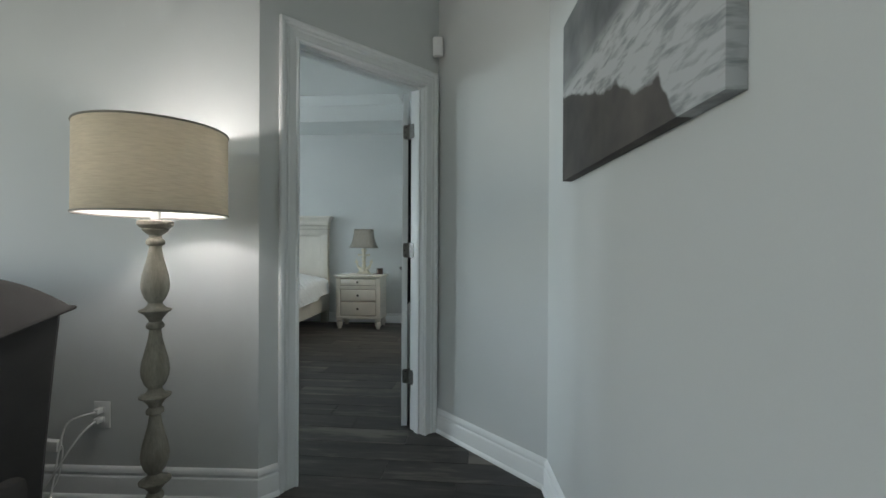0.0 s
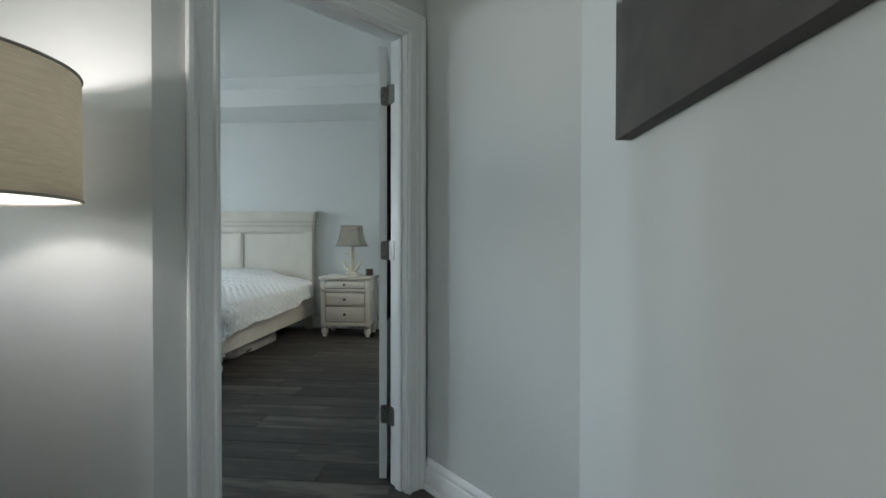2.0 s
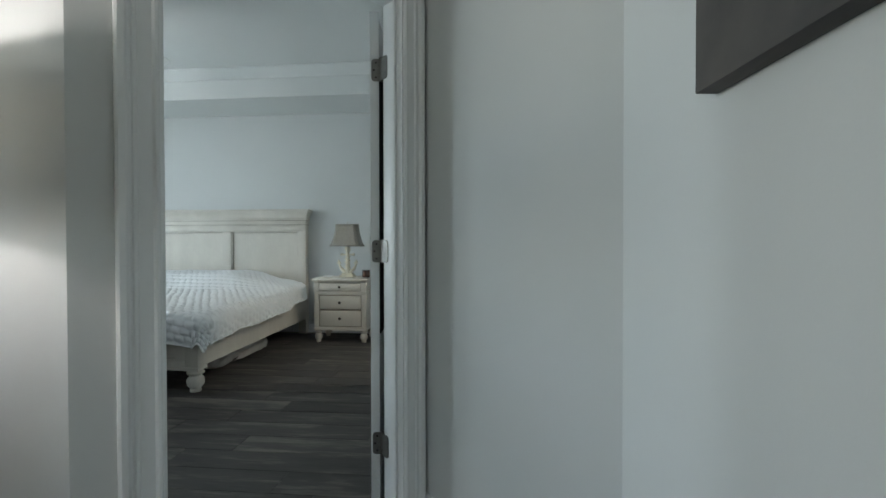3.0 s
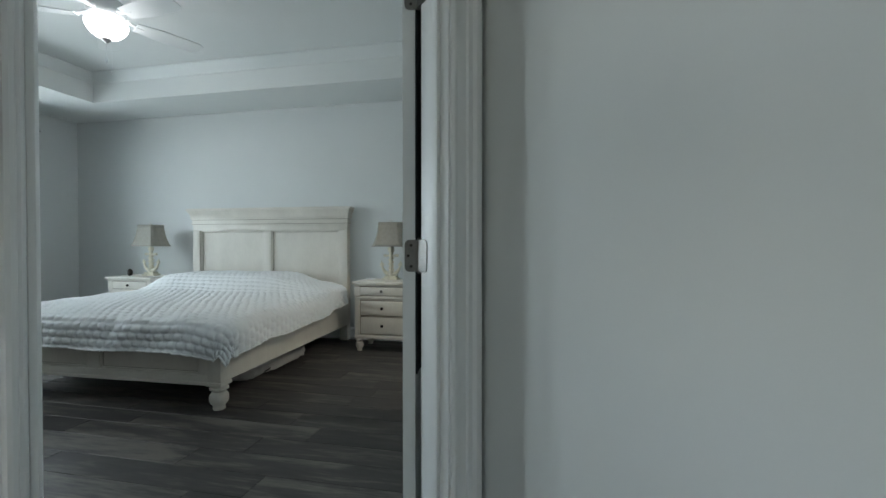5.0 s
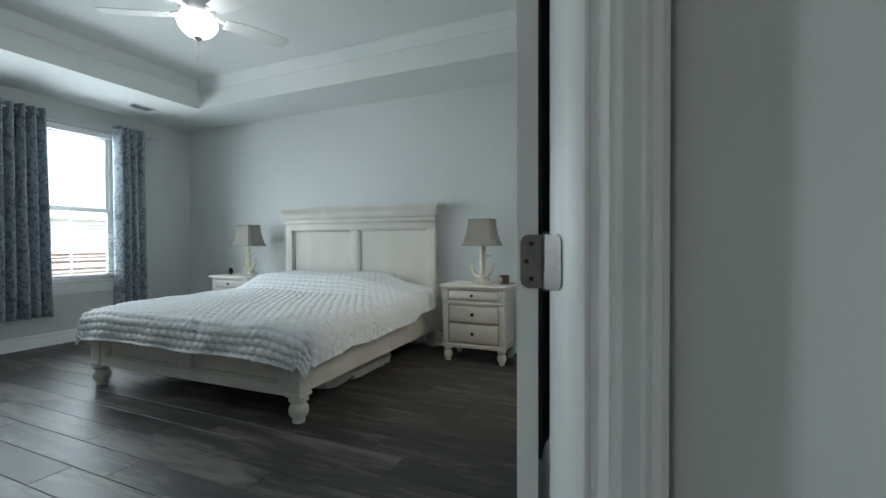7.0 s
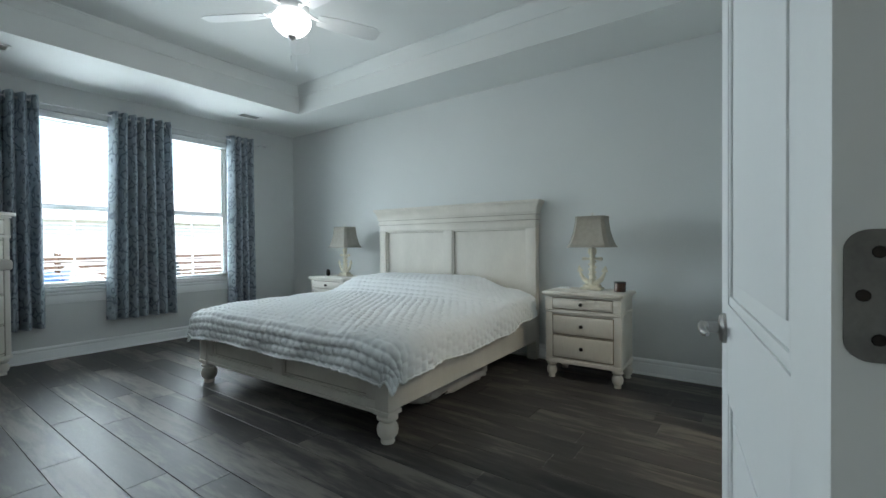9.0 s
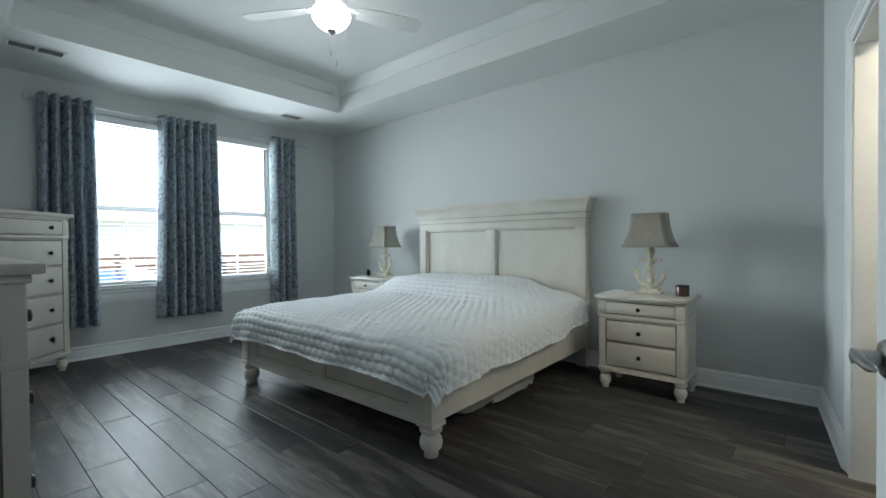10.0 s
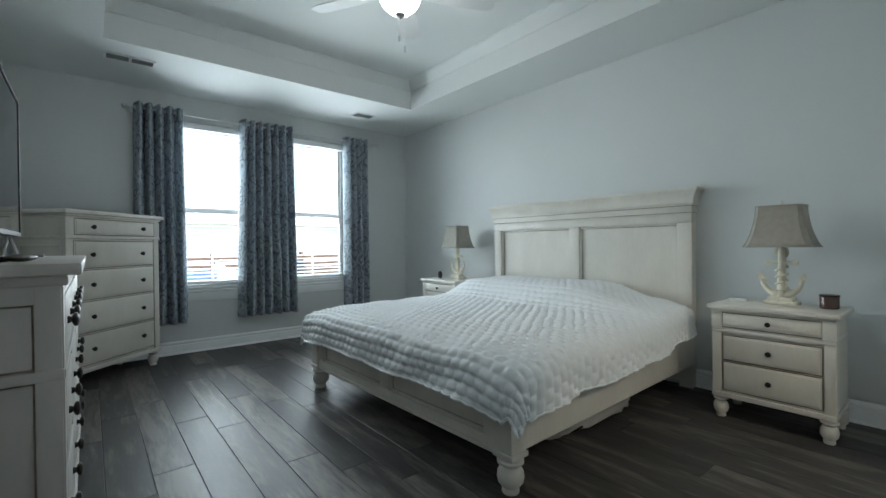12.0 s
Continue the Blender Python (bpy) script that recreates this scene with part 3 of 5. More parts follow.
def quilt():
    x0, x1, y0, y1 = BX - 1.025, BX + 1.022, 4.50, 6.58
    top, r = 0.632, 0.085
    side_w, side_e, side_s = 0.29, 0.262, 0.262
    nx, ny = 372, 330
    turn = Matrix.Translation((BX, 4.47, 0)) @ pose(0, 0, 0, 0, 0, 1.3) @ Matrix.Translation((-BX, -4.47, 0))
    verts, faces = [], []
    for j in range(ny + 1):
        for i in range(nx + 1):
            a = x0 - side_w + i * (x1 - x0 + side_w + side_e) / nx
            b = y0 - side_s + j * (y1 - y0 + side_s) / ny
            over_x = (a - x1) if a > x1 else (a - x0 if a < x0 else 0.0)
            over_y = (b - y0) if b < y0 else 0.0
            cx, cy = min(max(a, x0), x1), max(b, y0)
            d = math.hypot(over_x, over_y)
            if over_x > 0 and cy > 5.7:
                d *= 1 - 0.10 * min(1, (cy - 5.7) / 0.7)
            wav = noise.noise((a * 2.1, b * 2.1, 3.0))
            hem = noise.noise((a * 3.3, b * 3.3, 7.0))
            corner = min(1.0, abs(over_x * over_y) / 0.03)
            nrm = Vector((0, 0, 1))
            p = Vector((cx, cy, top))
            if d > 1e-6:
                ox, oy = over_x / math.hypot(over_x, over_y), over_y / math.hypot(over_x, over_y)
                d = d * (1 + 0.05 * hem) * (1 - 0.20 * corner)
                if over_x > 0 and cy < 5.1:
                    d *= 1 + 0.03 * (1 - (cy - 4.5) / 0.6) ** 2
                if over_y < 0 and cx > BX + 0.5:
                    d *= 1 + 0.02 * ((cx - BX - 0.5) / 0.52) ** 2
                q = math.pi / 2 * r
                if d < q:
                    th = d / r
                    out, down = r * math.sin(th), r * (1 - math.cos(th))
                else:
                    out, down = r + 0.06 * (d - q), r + (d - q) * 0.97
                fold = 0.014 * math.sin((a - b) * 11 + 4 * wav) * min(1, down / 0.22)
                out += fold + 0.010 * wav + 0.02 * corner
                p += Vector((ox * out, oy * out, -down))
                nrm = Vector((ox, oy, 0)) * min(1, d / q) + Vector((0, 0, 1)) * max(0, 1 - d / q)
            # the top sags towards its edges
            ex = min(a - x0, x1 - a)
            ey = b - y0
            for e in (ex, ey):
                if e < 0.38:
                    p.z -= 0.026 * (1 - max(e, 0) / 0.38) ** 2
            # pillows under the head end
            s = min(max((cy - 5.72) / 0.36, 0), 1)
            s = s * s * (3 - 2 * s)
            e = min(max((cx - BX - 0.25) / 0.75, 0), 1)
            w = min(max((cx - x0) / 0.22, 0), 1)
            p.z += 0.150 * s * (1 - 0.72 * e * e * (3 - 2 * e)) * (0.25 + 0.75 * w * (2 - w))
            p.y -= 0.20 * min(max((cx - BX - 0.45) / 0.5, 0), 1) * max(0, (cy - 5.9) / 0.66)
            p.z += 0.014 * noise.noise((a * 1.7, b * 1.7, 0)) + 0.005 * noise.noise((a * 4.5, b * 4.5, 9))
            # stitched puffs in offset rows
            row = b / 0.056 + 0.22 * noise.noise((a * 3, b * 3, 5))
            k = math.floor(row)
            fa = (a / 0.071 + 0.5 * (k % 2) + 0.22 * noise.noise((a * 5, k * 0.7, 2))) % 1.0
            puff = max(0.0, math.sin(math.pi * fa)) ** 0.55 * max(0.0, math.sin(math.pi * (row - k))) ** 0.7
            flat = 1 - 0.45 * min(max((cy - 5.6) / 0.4, 0), 1)
            p += nrm.normalized() * (0.0185 * flat * puff * (0.85 + 0.5 * noise.noise((a * 6, b * 6, 1))))
            p += nrm.normalized() * 0.0022 * noise.noise((a * 55, b * 55, 6))
            verts.append(turn @ p)
    for j in range(ny):
        for i in range(nx):
            k = j * (nx + 1) + i
            faces.append((k, k + 1, k + nx + 2, k + nx + 1))
    me = bpy.data.meshes.new("quilt")
    me.from_pydata([tuple(v) for v in verts], [], faces)
    me.materials.append(M_QUILT)
    ob = new("quilt", me)
    for p in me.polygons:
        p.use_smooth = True
    sol = ob.modifiers.new("thickness", "SOLIDIFY")
    sol.thickness, sol.offset = 0.008, -1
    tagged(ob, "white puckered cotton quilt spread over the bed", "quilt")
    edge = [verts[j * (nx + 1)] for j in range(ny, -1, -2)] + [verts[i] for i in range(0, nx + 1, 2)] + [verts[j * (nx + 1) + nx] for j in range(0, ny + 1, 2)]
    bm = bmesh.new()
    tube(bm, edge, 0.0065, 6)
    part("binding", bm, M_SHEET, ob, "narrow stitched white edge binding")
    return ob


quilt()


def pillow(x, y, z, rz, sx, sy, sz, label):
    bm = bmesh.new()
    bmesh.ops.create_uvsphere(bm, u_segments=40, v_segments=24, radius=1)
    for v in bm.verts:
        c = v.co
        f = lambda q: math.copysign(abs(q) ** 0.55, q)
        edge = max(abs(f(c.x)), abs(f(c.y)))
        c.x, c.y = f(c.x) * sx, f(c.y) * sy
        c.z = c.z * sz * (1 - 0.35 * edge ** 4) + 0.006 * noise.noise((c.x * 9, c.y * 9, c.z * 9))
    ob = mesh_ob("pillow", bm, M_SHEET, 180)
    ob.matrix_world = pose(x, y, z, 0, 0, rz)
    return tagged(ob, label, "pillow", "pillows on the bed")


pillow(BX + 0.57, 6.45, 0.600, 4, 0.40, 0.16, 0.09, "white cotton pillow tucked under the quilt")
pillow(BX - 0.56, 6.38, 0.655, 0, 0.42, 0.20, 0.085, "white cotton pillow tucked under the quilt")


# ---- nightstands ----
def round_knob(d, x, y, z, r=0.016):
    bm = bmesh.new()
    lathe(bm, [(r * 0.55, 0), (r * 0.5, 0.004), (r * 0.38, 0.010), (r * 0.75, 0.013), (r, 0.018), (r * 0.92, 0.024), (r * 0.5, 0.028), (0, 0.029)], pose(x, y, z, 90, 0, 0), 16)
    return part("knob", bm, M_KNOB, d, "dark bronze knob")


def drawer(d, x0, x1, z0, z1, y, knobs, knob_r=0.016, paint=None):
    bm = bmesh.new()
    box(bm, x0, x1, y - 0.004, y + 0.02, z0, z1, 0.003)
    box(bm, x0 + 0.010, x1 - 0.010, y - 0.009, y, z0 + 0.010, z1 - 0.010, 0.004)
    dr = part("drawer", bm, paint or M_CREAM, d)
    bm = bmesh.new()
    framed_panel(bm, x0 - 0.006, x1 + 0.006, z0 - 0.006, z1 + 0.006, y + 0.002, -1, 0.006, 0.0035)
    part("glaze_line", bm, M_GLAZE, dr, "brown glaze round the drawer")
    for x in knobs:
        round_knob(dr, x, y - 0.009, (z0 + z1) / 2, knob_r)


def nightstand():
    d = thing("nightstand", pose(-1.13, 6.185, 0), "cream painted three-drawer nightstand on turned feet", "nightstand", "nightstands beside the bed")
    w, dp = 0.293, 0.40
    boards(d, M_CREAM, [
        ("body", (-w, w, 0.012, dp, 0.145, 0.575, 0.003)),
        *[("corner_post", (s * (w - 0.02) - 0.026, s * (w - 0.02) + 0.026, 0.0, 0.05, 0.145, 0.575, 0.004)) for s in (-1, 1)],
        ("base_moulding", (-w - 0.008, w + 0.008, -0.006, dp, 0.135, 0.165, 0.006)),
        ("waist_moulding", (-w - 0.006, w + 0.006, -0.004, dp, 0.545, 0.568, 0.007)),
        ("frieze", (-w + 0.002, w - 0.002, 0.0, dp, 0.565, 0.688, 0.003)),
        *[("corner_block", (s * (w - 0.022) - 0.03, s * (w - 0.022) + 0.03, -0.008, 0.05, 0.570, 0.684, 0.004)) for s in (-1, 1)],
        ("top_moulding", (-w - 0.010, w + 0.010, -0.014, dp, 0.678, 0.694, 0.005))])
    bm = bmesh.new()
    box(bm, -w - 0.028, w + 0.028, -0.035, dp + 0.01, 0.694, 0.722, 0.009)
    part("top", bm, M_CREAM, d)
    for z0, z1, kr in ((0.585, 0.668, 0.015), (0.375, 0.525, 0.016), (0.185, 0.358, 0.016)):
        drawer(d, -w + 0.055, w - 0.055, z0, z1, 0.006 if z0 < 0.5 else -0.004, [0], kr)
    for s in (-1, 1):
        for y in (0.04, dp - 0.05):
            part("foot", bun_foot(0.138, 0.042, pose(s * (w - 0.03), y, 0)), M_CREAM, d)
    return d


ns = nightstand()
copy_thing(ns, pose(-4.235, 6.185, 0))


# ---- table lamps with anchors ----
def anchor_lamp():
    d = thing("table_lamp", pose(-1.125, 6.45, 0.722), "cream anchor table lamp with taupe linen bell shade", "table lamp", "table lamps on the nightstands")
    cream = M_ANCHOR
    bm = bmesh.new()
    box(bm, -0.085, 0.085, -0.055, 0.055, 0, 0.022, 0.006)
    box(bm, -0.068, 0.068, -0.042, 0.042, 0.020, 0.045, 0.010)
    part("base", bm, cream, d)
    bm = bmesh.new()
    tube(bm, [(0, 0, 0.04), (0, 0, 0.10), (0, 0, 0.18), (0, 0, 0.36)], [0.030, 0.025, 0.021, 0.019], 14)
    arc = [(0.104 * math.sin(t), 0, 0.176 - 0.118 * math.cos(t)) for t in [(-1.42 + 2.84 * k / 18) for k in range(19)]]
    tube(bm, arc, [0.009 + 0.014 * math.sin(math.pi * k / 18) for k in range(19)], 12)
    for s in (-1, 1):
        t = bmesh.new()
        tip = [t.verts.new(c) for c in ((s * 0.112, -0.007, 0.208), (s * 0.112, 0.007, 0.208), (s * 0.072, 0.010, 0.155), (s * 0.072, -0.010, 0.155), (s * 0.126, 0.012, 0.150), (s * 0.126, -0.012, 0.150))]
        for f in ((0, 1, 2, 3), (0, 5, 4, 1), (3, 2, 4, 5), (1, 4, 2), (0, 3, 5)):
            t.faces.new([tip[k] for k in f])
        bmesh.ops.recalc_face_normals(t, faces=t.faces[:])
        bmesh.ops.bevel(t, geom=t.edges[:], offset=0.004, segments=2, affect="EDGES")
        add(bm, t)
    tube(bm, [(-0.082, 0, 0.262), (-0.072, 0, 0.262), (-0.04, 0, 0.262), (0, 0, 0.264), (0.04, 0, 0.262), (0.072, 0, 0.262), (0.082, 0, 0.262)], [0.014, 0.016, 0.010, 0.013, 0.010, 0.016, 0.014], 12)
    ring = [(0.026 * math.sin(t), 0, 0.325 + 0.030 * math.cos(t)) for t in [2 * math.pi * k / 20 for k in range(21)]]
    tube(bm, ring, 0.011, 10)
    # rope wound round the shank
    rope = [(0.030 * math.cos(t * 2.6), 0.030 * math.sin(t * 2.6), 0.06 + 0.018 * t) for t in [k * 0.25 for k in range(42)]]
    tube(bm, rope, 0.006, 8)
    part("anchor", bm, cream, d)
    bm = bmesh.new()
    tube(bm, [(0, 0, 0.33), (0, 0, 0.622)], 0.006, 8)
    lathe(bm, [(0.006, 0.616), (0.013, 0.624), (0.005, 0.634), (0.009, 0.644), (0, 0.654)])
    part("finial", bm, M_CREAM, d)
    # square bell shade with cut corners
    prof = [(0.176, 0.362), (0.160, 0.392), (0.142, 0.445), (0.128, 0.505), (0.119, 0.570), (0.116, 0.616)]
    t = bmesh.new()
    rings = []
    for r, z in prof:
        q = r * 0.80
        c = 0.82
        rings.append([t.verts.new((x * r, y * q, z)) for x, y in ((-c, -1), (c, -1), (1, -c), (1, c), (c, 1), (-c, 1), (-1, c), (-1, -c))])
    for a, b in zip(rings, rings[1:]):
        for k in range(8):
            t.faces.new((a[k], a[(k + 1) % 8], b[(k + 1) % 8], b[k]))
    sh = part("shade", t, M_LINEN, d, "taupe linen bell shade")
    sol = sh.modifiers.new("thickness", "SOLIDIFY")
    sol.thickness = 0.003
    for r, z in ((0.1772, 0.362), (0.1172, 0.616)):
        q, c = r * 0.80, 0.82
        loop = [(x * r, y * q, z) for x, y in ((-c, -1), (c, -1), (1, -c), (1, c), (c, 1), (-c, 1), (-1, c), (-1, -c), (-c, -1))]
        bm = bmesh.new()
        tube(bm, loop, 0.0035, 6)
        part("piping", bm, M_LINEN, sh)
    for x, y in ((-0.82, -1), (0.82, -1), (1, -0.82), (-1, -0.82)):
        bm = bmesh.new()
        tube(bm, [(x * r, y * r * 0.80, z) for r, z in prof], 0.0025, 5)
        part("corner_piping", bm, M_LINEN, sh)
    return d


M_ANCHOR = mat("antique_cream", (0.66, 0.62, 0.50), 0.6, var=0.25, scale=18, fine=90, bump=0.5)
al = anchor_lamp()
copy_thing(al, pose(-4.21, 6.45, 0.722))


def candle():
    d = thing("candle", pose(-0.895, 6.42, 0.722) @ Matrix.Scale(1.05, 4), "dark amber glass candle with a metal lid", "candle")
    bm = bmesh.new()
    lathe(bm, [(0.040, 0), (0.043, 0.004), (0.043, 0.064), (0.040, 0.070), (0.037, 0.070), (0.037, 0.050), (0, 0.050)])
    part("glass", bm, M_AMBER, d)
    bm = bmesh.new()
    lathe(bm, [(0.0442, 0.066), (0.0450, 0.068), (0.0450, 0.074), (0.042, 0.077), (0.030, 0.0775), (0, 0.0775)])
    part("lid", bm, M_KNOB, d, "dark metal lid")


candle()
tagged(mesh_ob("coaster", one_box(-0.05, 0.05, -0.04, 0.04, 0, 0.010, 0.002), M_TRIM), "flat white card on the nightstand", "card").matrix_world = pose(-1.37, 6.47, 0.722, 0, 0, 8)


def alarm_clock():
    d = thing("alarm_clock", pose(-4.39, 6.33, 0.722, 0, 0, -30), "small dark rounded alarm clock on the nightstand", "alarm clock")
    bm = bmesh.new()
    lathe(bm, [(0.030, -0.022), (0.037, -0.018), (0.037, 0.018), (0.030, 0.022)], pose(0, 0, 0.042, 90, 0, 0))
    part("case", bm, M_KNOB, d)
    for s in (-1, 1):
        bm = bmesh.new()
        tube(bm, [(s * 0.02, 0, 0.012), (s * 0.028, 0, 0.0)], 0.006, 8)
        part("foot", bm, M_KNOB, d)
        bm = bmesh.new()
        lathe(bm, [(0.012, 0), (0.010, 0.008), (0, 0.011)], pose(s * 0.018, 0, 0.076, 0, s * 25, 0), 12)
        part("bell", bm, M_KNOB, d)


alarm_clock()


def under_bed_bag():
    bm = bmesh.new()
    bmesh.ops.create_uvsphere(bm, u_segments=90, v_segments=40, radius=1)
    for v in bm.verts:
        c = v.co
        q = Vector([math.copysign(abs(e) ** f, e) for e, f in zip(c, (0.4, 0.35, 0.5))])
        p = Vector((q.x * 0.36, q.y * 0.48, 0.07 + q.z * 0.07))
        w = noise.noise(p * 6) * 0.035 + noise.noise(p * 19) * 0.018 + noise.noise(p * 45) * 0.006
        p += Vector((q.x, q.y, 0.8 * q.z)) * w
        v.co = Vector((p.x, p.y, max(p.z, 0)))
    d = thing("storage_bag", pose(BX + 0.50, 5.50, 0, 0, 0, 1.3), "pale crumpled fabric storage bag under the bed", "storage bag")
    part("bag", bm, M_BAG, d)
    bm = bmesh.new()
    tube(bm, [(0.36, -0.30, 0.05), (0.39, -0.30, 0.07), (0.39, -0.27, 0.075), (0.36, -0.27, 0.05)], 0.006, 6)
    part("tab", bm, M_KNOB, d, "black pull tab")


under_bed_bag()


# ---- chest of drawers across the corner, and the long dresser ----
def chest():
    d = thing("chest_of_drawers", pose(-4.997, 3.277, 0, 0, 0, 135), "tall cream five-drawer chest standing across the corner", "chest of drawers")
    w, dp, zt = 0.455, 0.45, 1.42
    # local front faces -y
    boards(d, M_CREAM, [
        ("body", (-w, w, 0.012, dp, 0.15, zt - 0.20, 0.003)),
        ("frieze", (-w - 0.002, w + 0.002, 0.0, dp, zt - 0.21, zt - 0.05, 0.003)),
        ("base_moulding", (-w - 0.010, w + 0.010, -0.008, dp, 0.14, 0.172, 0.006)),
        ("waist_moulding", (-w - 0.012, w + 0.012, -0.010, dp, zt - 0.225, zt - 0.20, 0.007)),
        ("top_moulding", (-w - 0.014, w + 0.014, -0.014, dp, zt - 0.052, zt - 0.034, 0.006))])
    for s in (-1, 1):
        boards(d, M_CREAM, [
            ("corner_post", (s * (w - 0.024) - 0.030, s * (w - 0.024) + 0.030, 0.0, 0.05, 0.15, zt - 0.21, 0.004)),
            ("corner_block", (s * (w - 0.024) - 0.034, s * (w - 0.024) + 0.034, -0.006, 0.05, zt - 0.205, zt - 0.06, 0.004))])
        bm = bmesh.new()
        framed = bmesh.new()
        framed_panel(framed, 0.05, dp - 0.04, 0.24, zt - 0.27, 0, -1, 0.014, 0.008)
        add(bm, framed, Matrix.Translation((s * w, 0, 0)) @ pose(0, 0, 0, 0, 0, 90 * s) if s > 0 else Matrix.Translation((-w, dp, 0)) @ pose(0, 0, 0, 0, 0, -90))
        part("side_panel", bm, M_CREAM, d)
    part("top", one_box(-w - 0.036, w + 0.036, -0.038, dp + 0.01, zt - 0.034, zt, 0.010), M_CREAM, d)
    rows = [(zt - 0.190, zt - 0.070), (0.965, 1.175), (0.715, 0.945), (0.455, 0.695), (0.20, 0.435)]
    for z0, z1 in rows:
        drawer(d, -w + 0.062, w - 0.062, z0, z1, 0.006 if z0 < 1.2 else -0.003, [-0.25, 0.25], 0.0185)
    for s in (-1, 1):
        for y in (0.045, dp - 0.05):
            part("foot", bun_foot(0.143, 0.044, pose(s * (w - 0.03), y, 0)), M_CREAM, d)


chest()
DX1, DX0, DYF = -1.95, -3.60, 3.03
DTOP = 1.078


def dresser():
    d = thing("dresser", pose((DX0 + DX1) / 2, DYF, 0, 0, 0, 180), "long cream dresser with dark knobs, shade painted into its colour", "dresser")
    w, dp, zt = (DX1 - DX0) / 2, 0.465, DTOP
    # the whole dresser takes the darkened cream, as it stands in shade
    boards(d, M_CREAM_SHADED, [
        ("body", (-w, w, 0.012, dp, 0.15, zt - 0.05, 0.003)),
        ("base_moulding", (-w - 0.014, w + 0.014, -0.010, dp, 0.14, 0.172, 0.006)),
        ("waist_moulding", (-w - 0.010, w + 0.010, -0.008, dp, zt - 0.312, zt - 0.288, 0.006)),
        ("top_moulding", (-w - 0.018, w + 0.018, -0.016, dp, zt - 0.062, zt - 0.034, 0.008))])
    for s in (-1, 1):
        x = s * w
        boards(d, M_CREAM_SHADED, [
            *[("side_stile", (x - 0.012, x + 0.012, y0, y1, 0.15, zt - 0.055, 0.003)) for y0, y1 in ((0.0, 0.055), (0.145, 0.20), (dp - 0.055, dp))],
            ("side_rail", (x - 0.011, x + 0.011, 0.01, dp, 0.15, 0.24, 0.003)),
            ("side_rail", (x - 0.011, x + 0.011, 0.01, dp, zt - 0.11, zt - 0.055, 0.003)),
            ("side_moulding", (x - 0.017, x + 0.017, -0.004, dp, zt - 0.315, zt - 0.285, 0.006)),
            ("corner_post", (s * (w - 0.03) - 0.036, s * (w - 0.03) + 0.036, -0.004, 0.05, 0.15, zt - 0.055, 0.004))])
    for s in (-1, 1):
        for y0, y1 in ((0.055, 0.145), (0.20, dp - 0.055)):
            for z0, z1 in ((0.24, zt - 0.316), (zt - 0.284, zt - 0.11)):
                bm = bmesh.new()
                framed_panel(bm, y0, y1, z0, z1, 0, -1, 0.005, 0.0015)
                bm.transform(Matrix.Translation((s * w, 0, 0)) @ (pose(0, 0, 0, 0, 0, 90) if s > 0 else Matrix.Translation((0, y0 + y1, 0)) @ pose(0, 0, 0, 0, 0, -90)))
                part("glaze_line", bm, M_GLAZE, d, "brown glaze in the panel's corners")
    part("top", one_box(-w - 0.045, w + 0.045, -0.045, dp + 0.005, zt - 0.034, zt, 0.010), M_CREAM_SHADED, d)
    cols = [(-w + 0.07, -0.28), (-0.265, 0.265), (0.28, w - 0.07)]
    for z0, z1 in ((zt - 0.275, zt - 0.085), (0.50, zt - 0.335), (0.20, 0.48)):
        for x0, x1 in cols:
            drawer(d, x0, x1, z0, z1, 0.004, [x0 + 0.12, x1 - 0.12], 0.022, M_CREAM_SHADED)
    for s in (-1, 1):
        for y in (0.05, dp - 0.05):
            part("foot", bun_foot(0.143, 0.048, pose(s * (w - 0.04), y, 0)), M_CREAM_SHADED, d)


dresser()


def television():
    d = thing("television", pose(-2.78, 2.812, DTOP), "black flat television switched off on the dresser", "television")
    w, z0, z1 = 0.575, 0.10, 0.765
    bm = bmesh.new()
    box(bm, -w, w, -0.03, 0.012, z0, z1, 0.004)
    box(bm, -w * 0.6, w * 0.6, -0.055, -0.03, z0 + 0.06, z1 - 0.25, 0.01)
    part("housing", bm, M_BLACK, d)
    bm = bmesh.new()
    for x0, x1, a, b in ((-w, w, z0, z0 + 0.020), (-w, w, z1 - 0.014, z1), (-w, -w + 0.016, z0, z1), (w - 0.016, w, z0, z1)):
        box(bm, x0, x1, 0.0125, 0.018, a, b, 0.001)
    part("bezel", bm, M_BLACK, d)
    part("screen", one_box(-w + 0.0085, w - 0.0085, 0.0122, 0.0145, z0 + 0.0135, z1 - 0.0085), M_SCREEN, d, "dark glossy screen")
    for s in (-1, 1):
        bm = bmesh.new()
        tube(bm, [(s * 0.40, 0.11, 0.006), (s * 0.40, 0.02, 0.012), (s * 0.40, -0.01, 0.11)], 0.008, 8)
        tube(bm, [(s * 0.40, -0.12, 0.006), (s * 0.40, -0.03, 0.012), (s * 0.40, -0.01, 0.10)], 0.008, 8)
        part("stand_leg", bm, M_NICKEL, d, "silver stand leg")


M_SCREEN = mat("screen_glass", (0.012, 0.013, 0.014), 0.06, var=0.05, bump=0.0)
television()


def remote(x, y, rz):
    d = thing("remote_control", pose(x, y, DTOP, 0, 0, rz), "black remote control on the dresser", "remote control")
    part("case", one_box(-0.022, 0.022, -0.085, 0.085, 0, 0.017, 0.006), M_BLACK, d)
    bm = bmesh.new()
    for i in range(3):
        for j in range(7):
            box(bm, -0.016 + i * 0.012, -0.008 + i * 0.012, -0.07 + j * 0.019, -0.058 + j * 0.019, 0.016, 0.0185, 0.001)
    part("buttons", bm, M_VENT, d)


remote(-2.10, 2.865, 75)


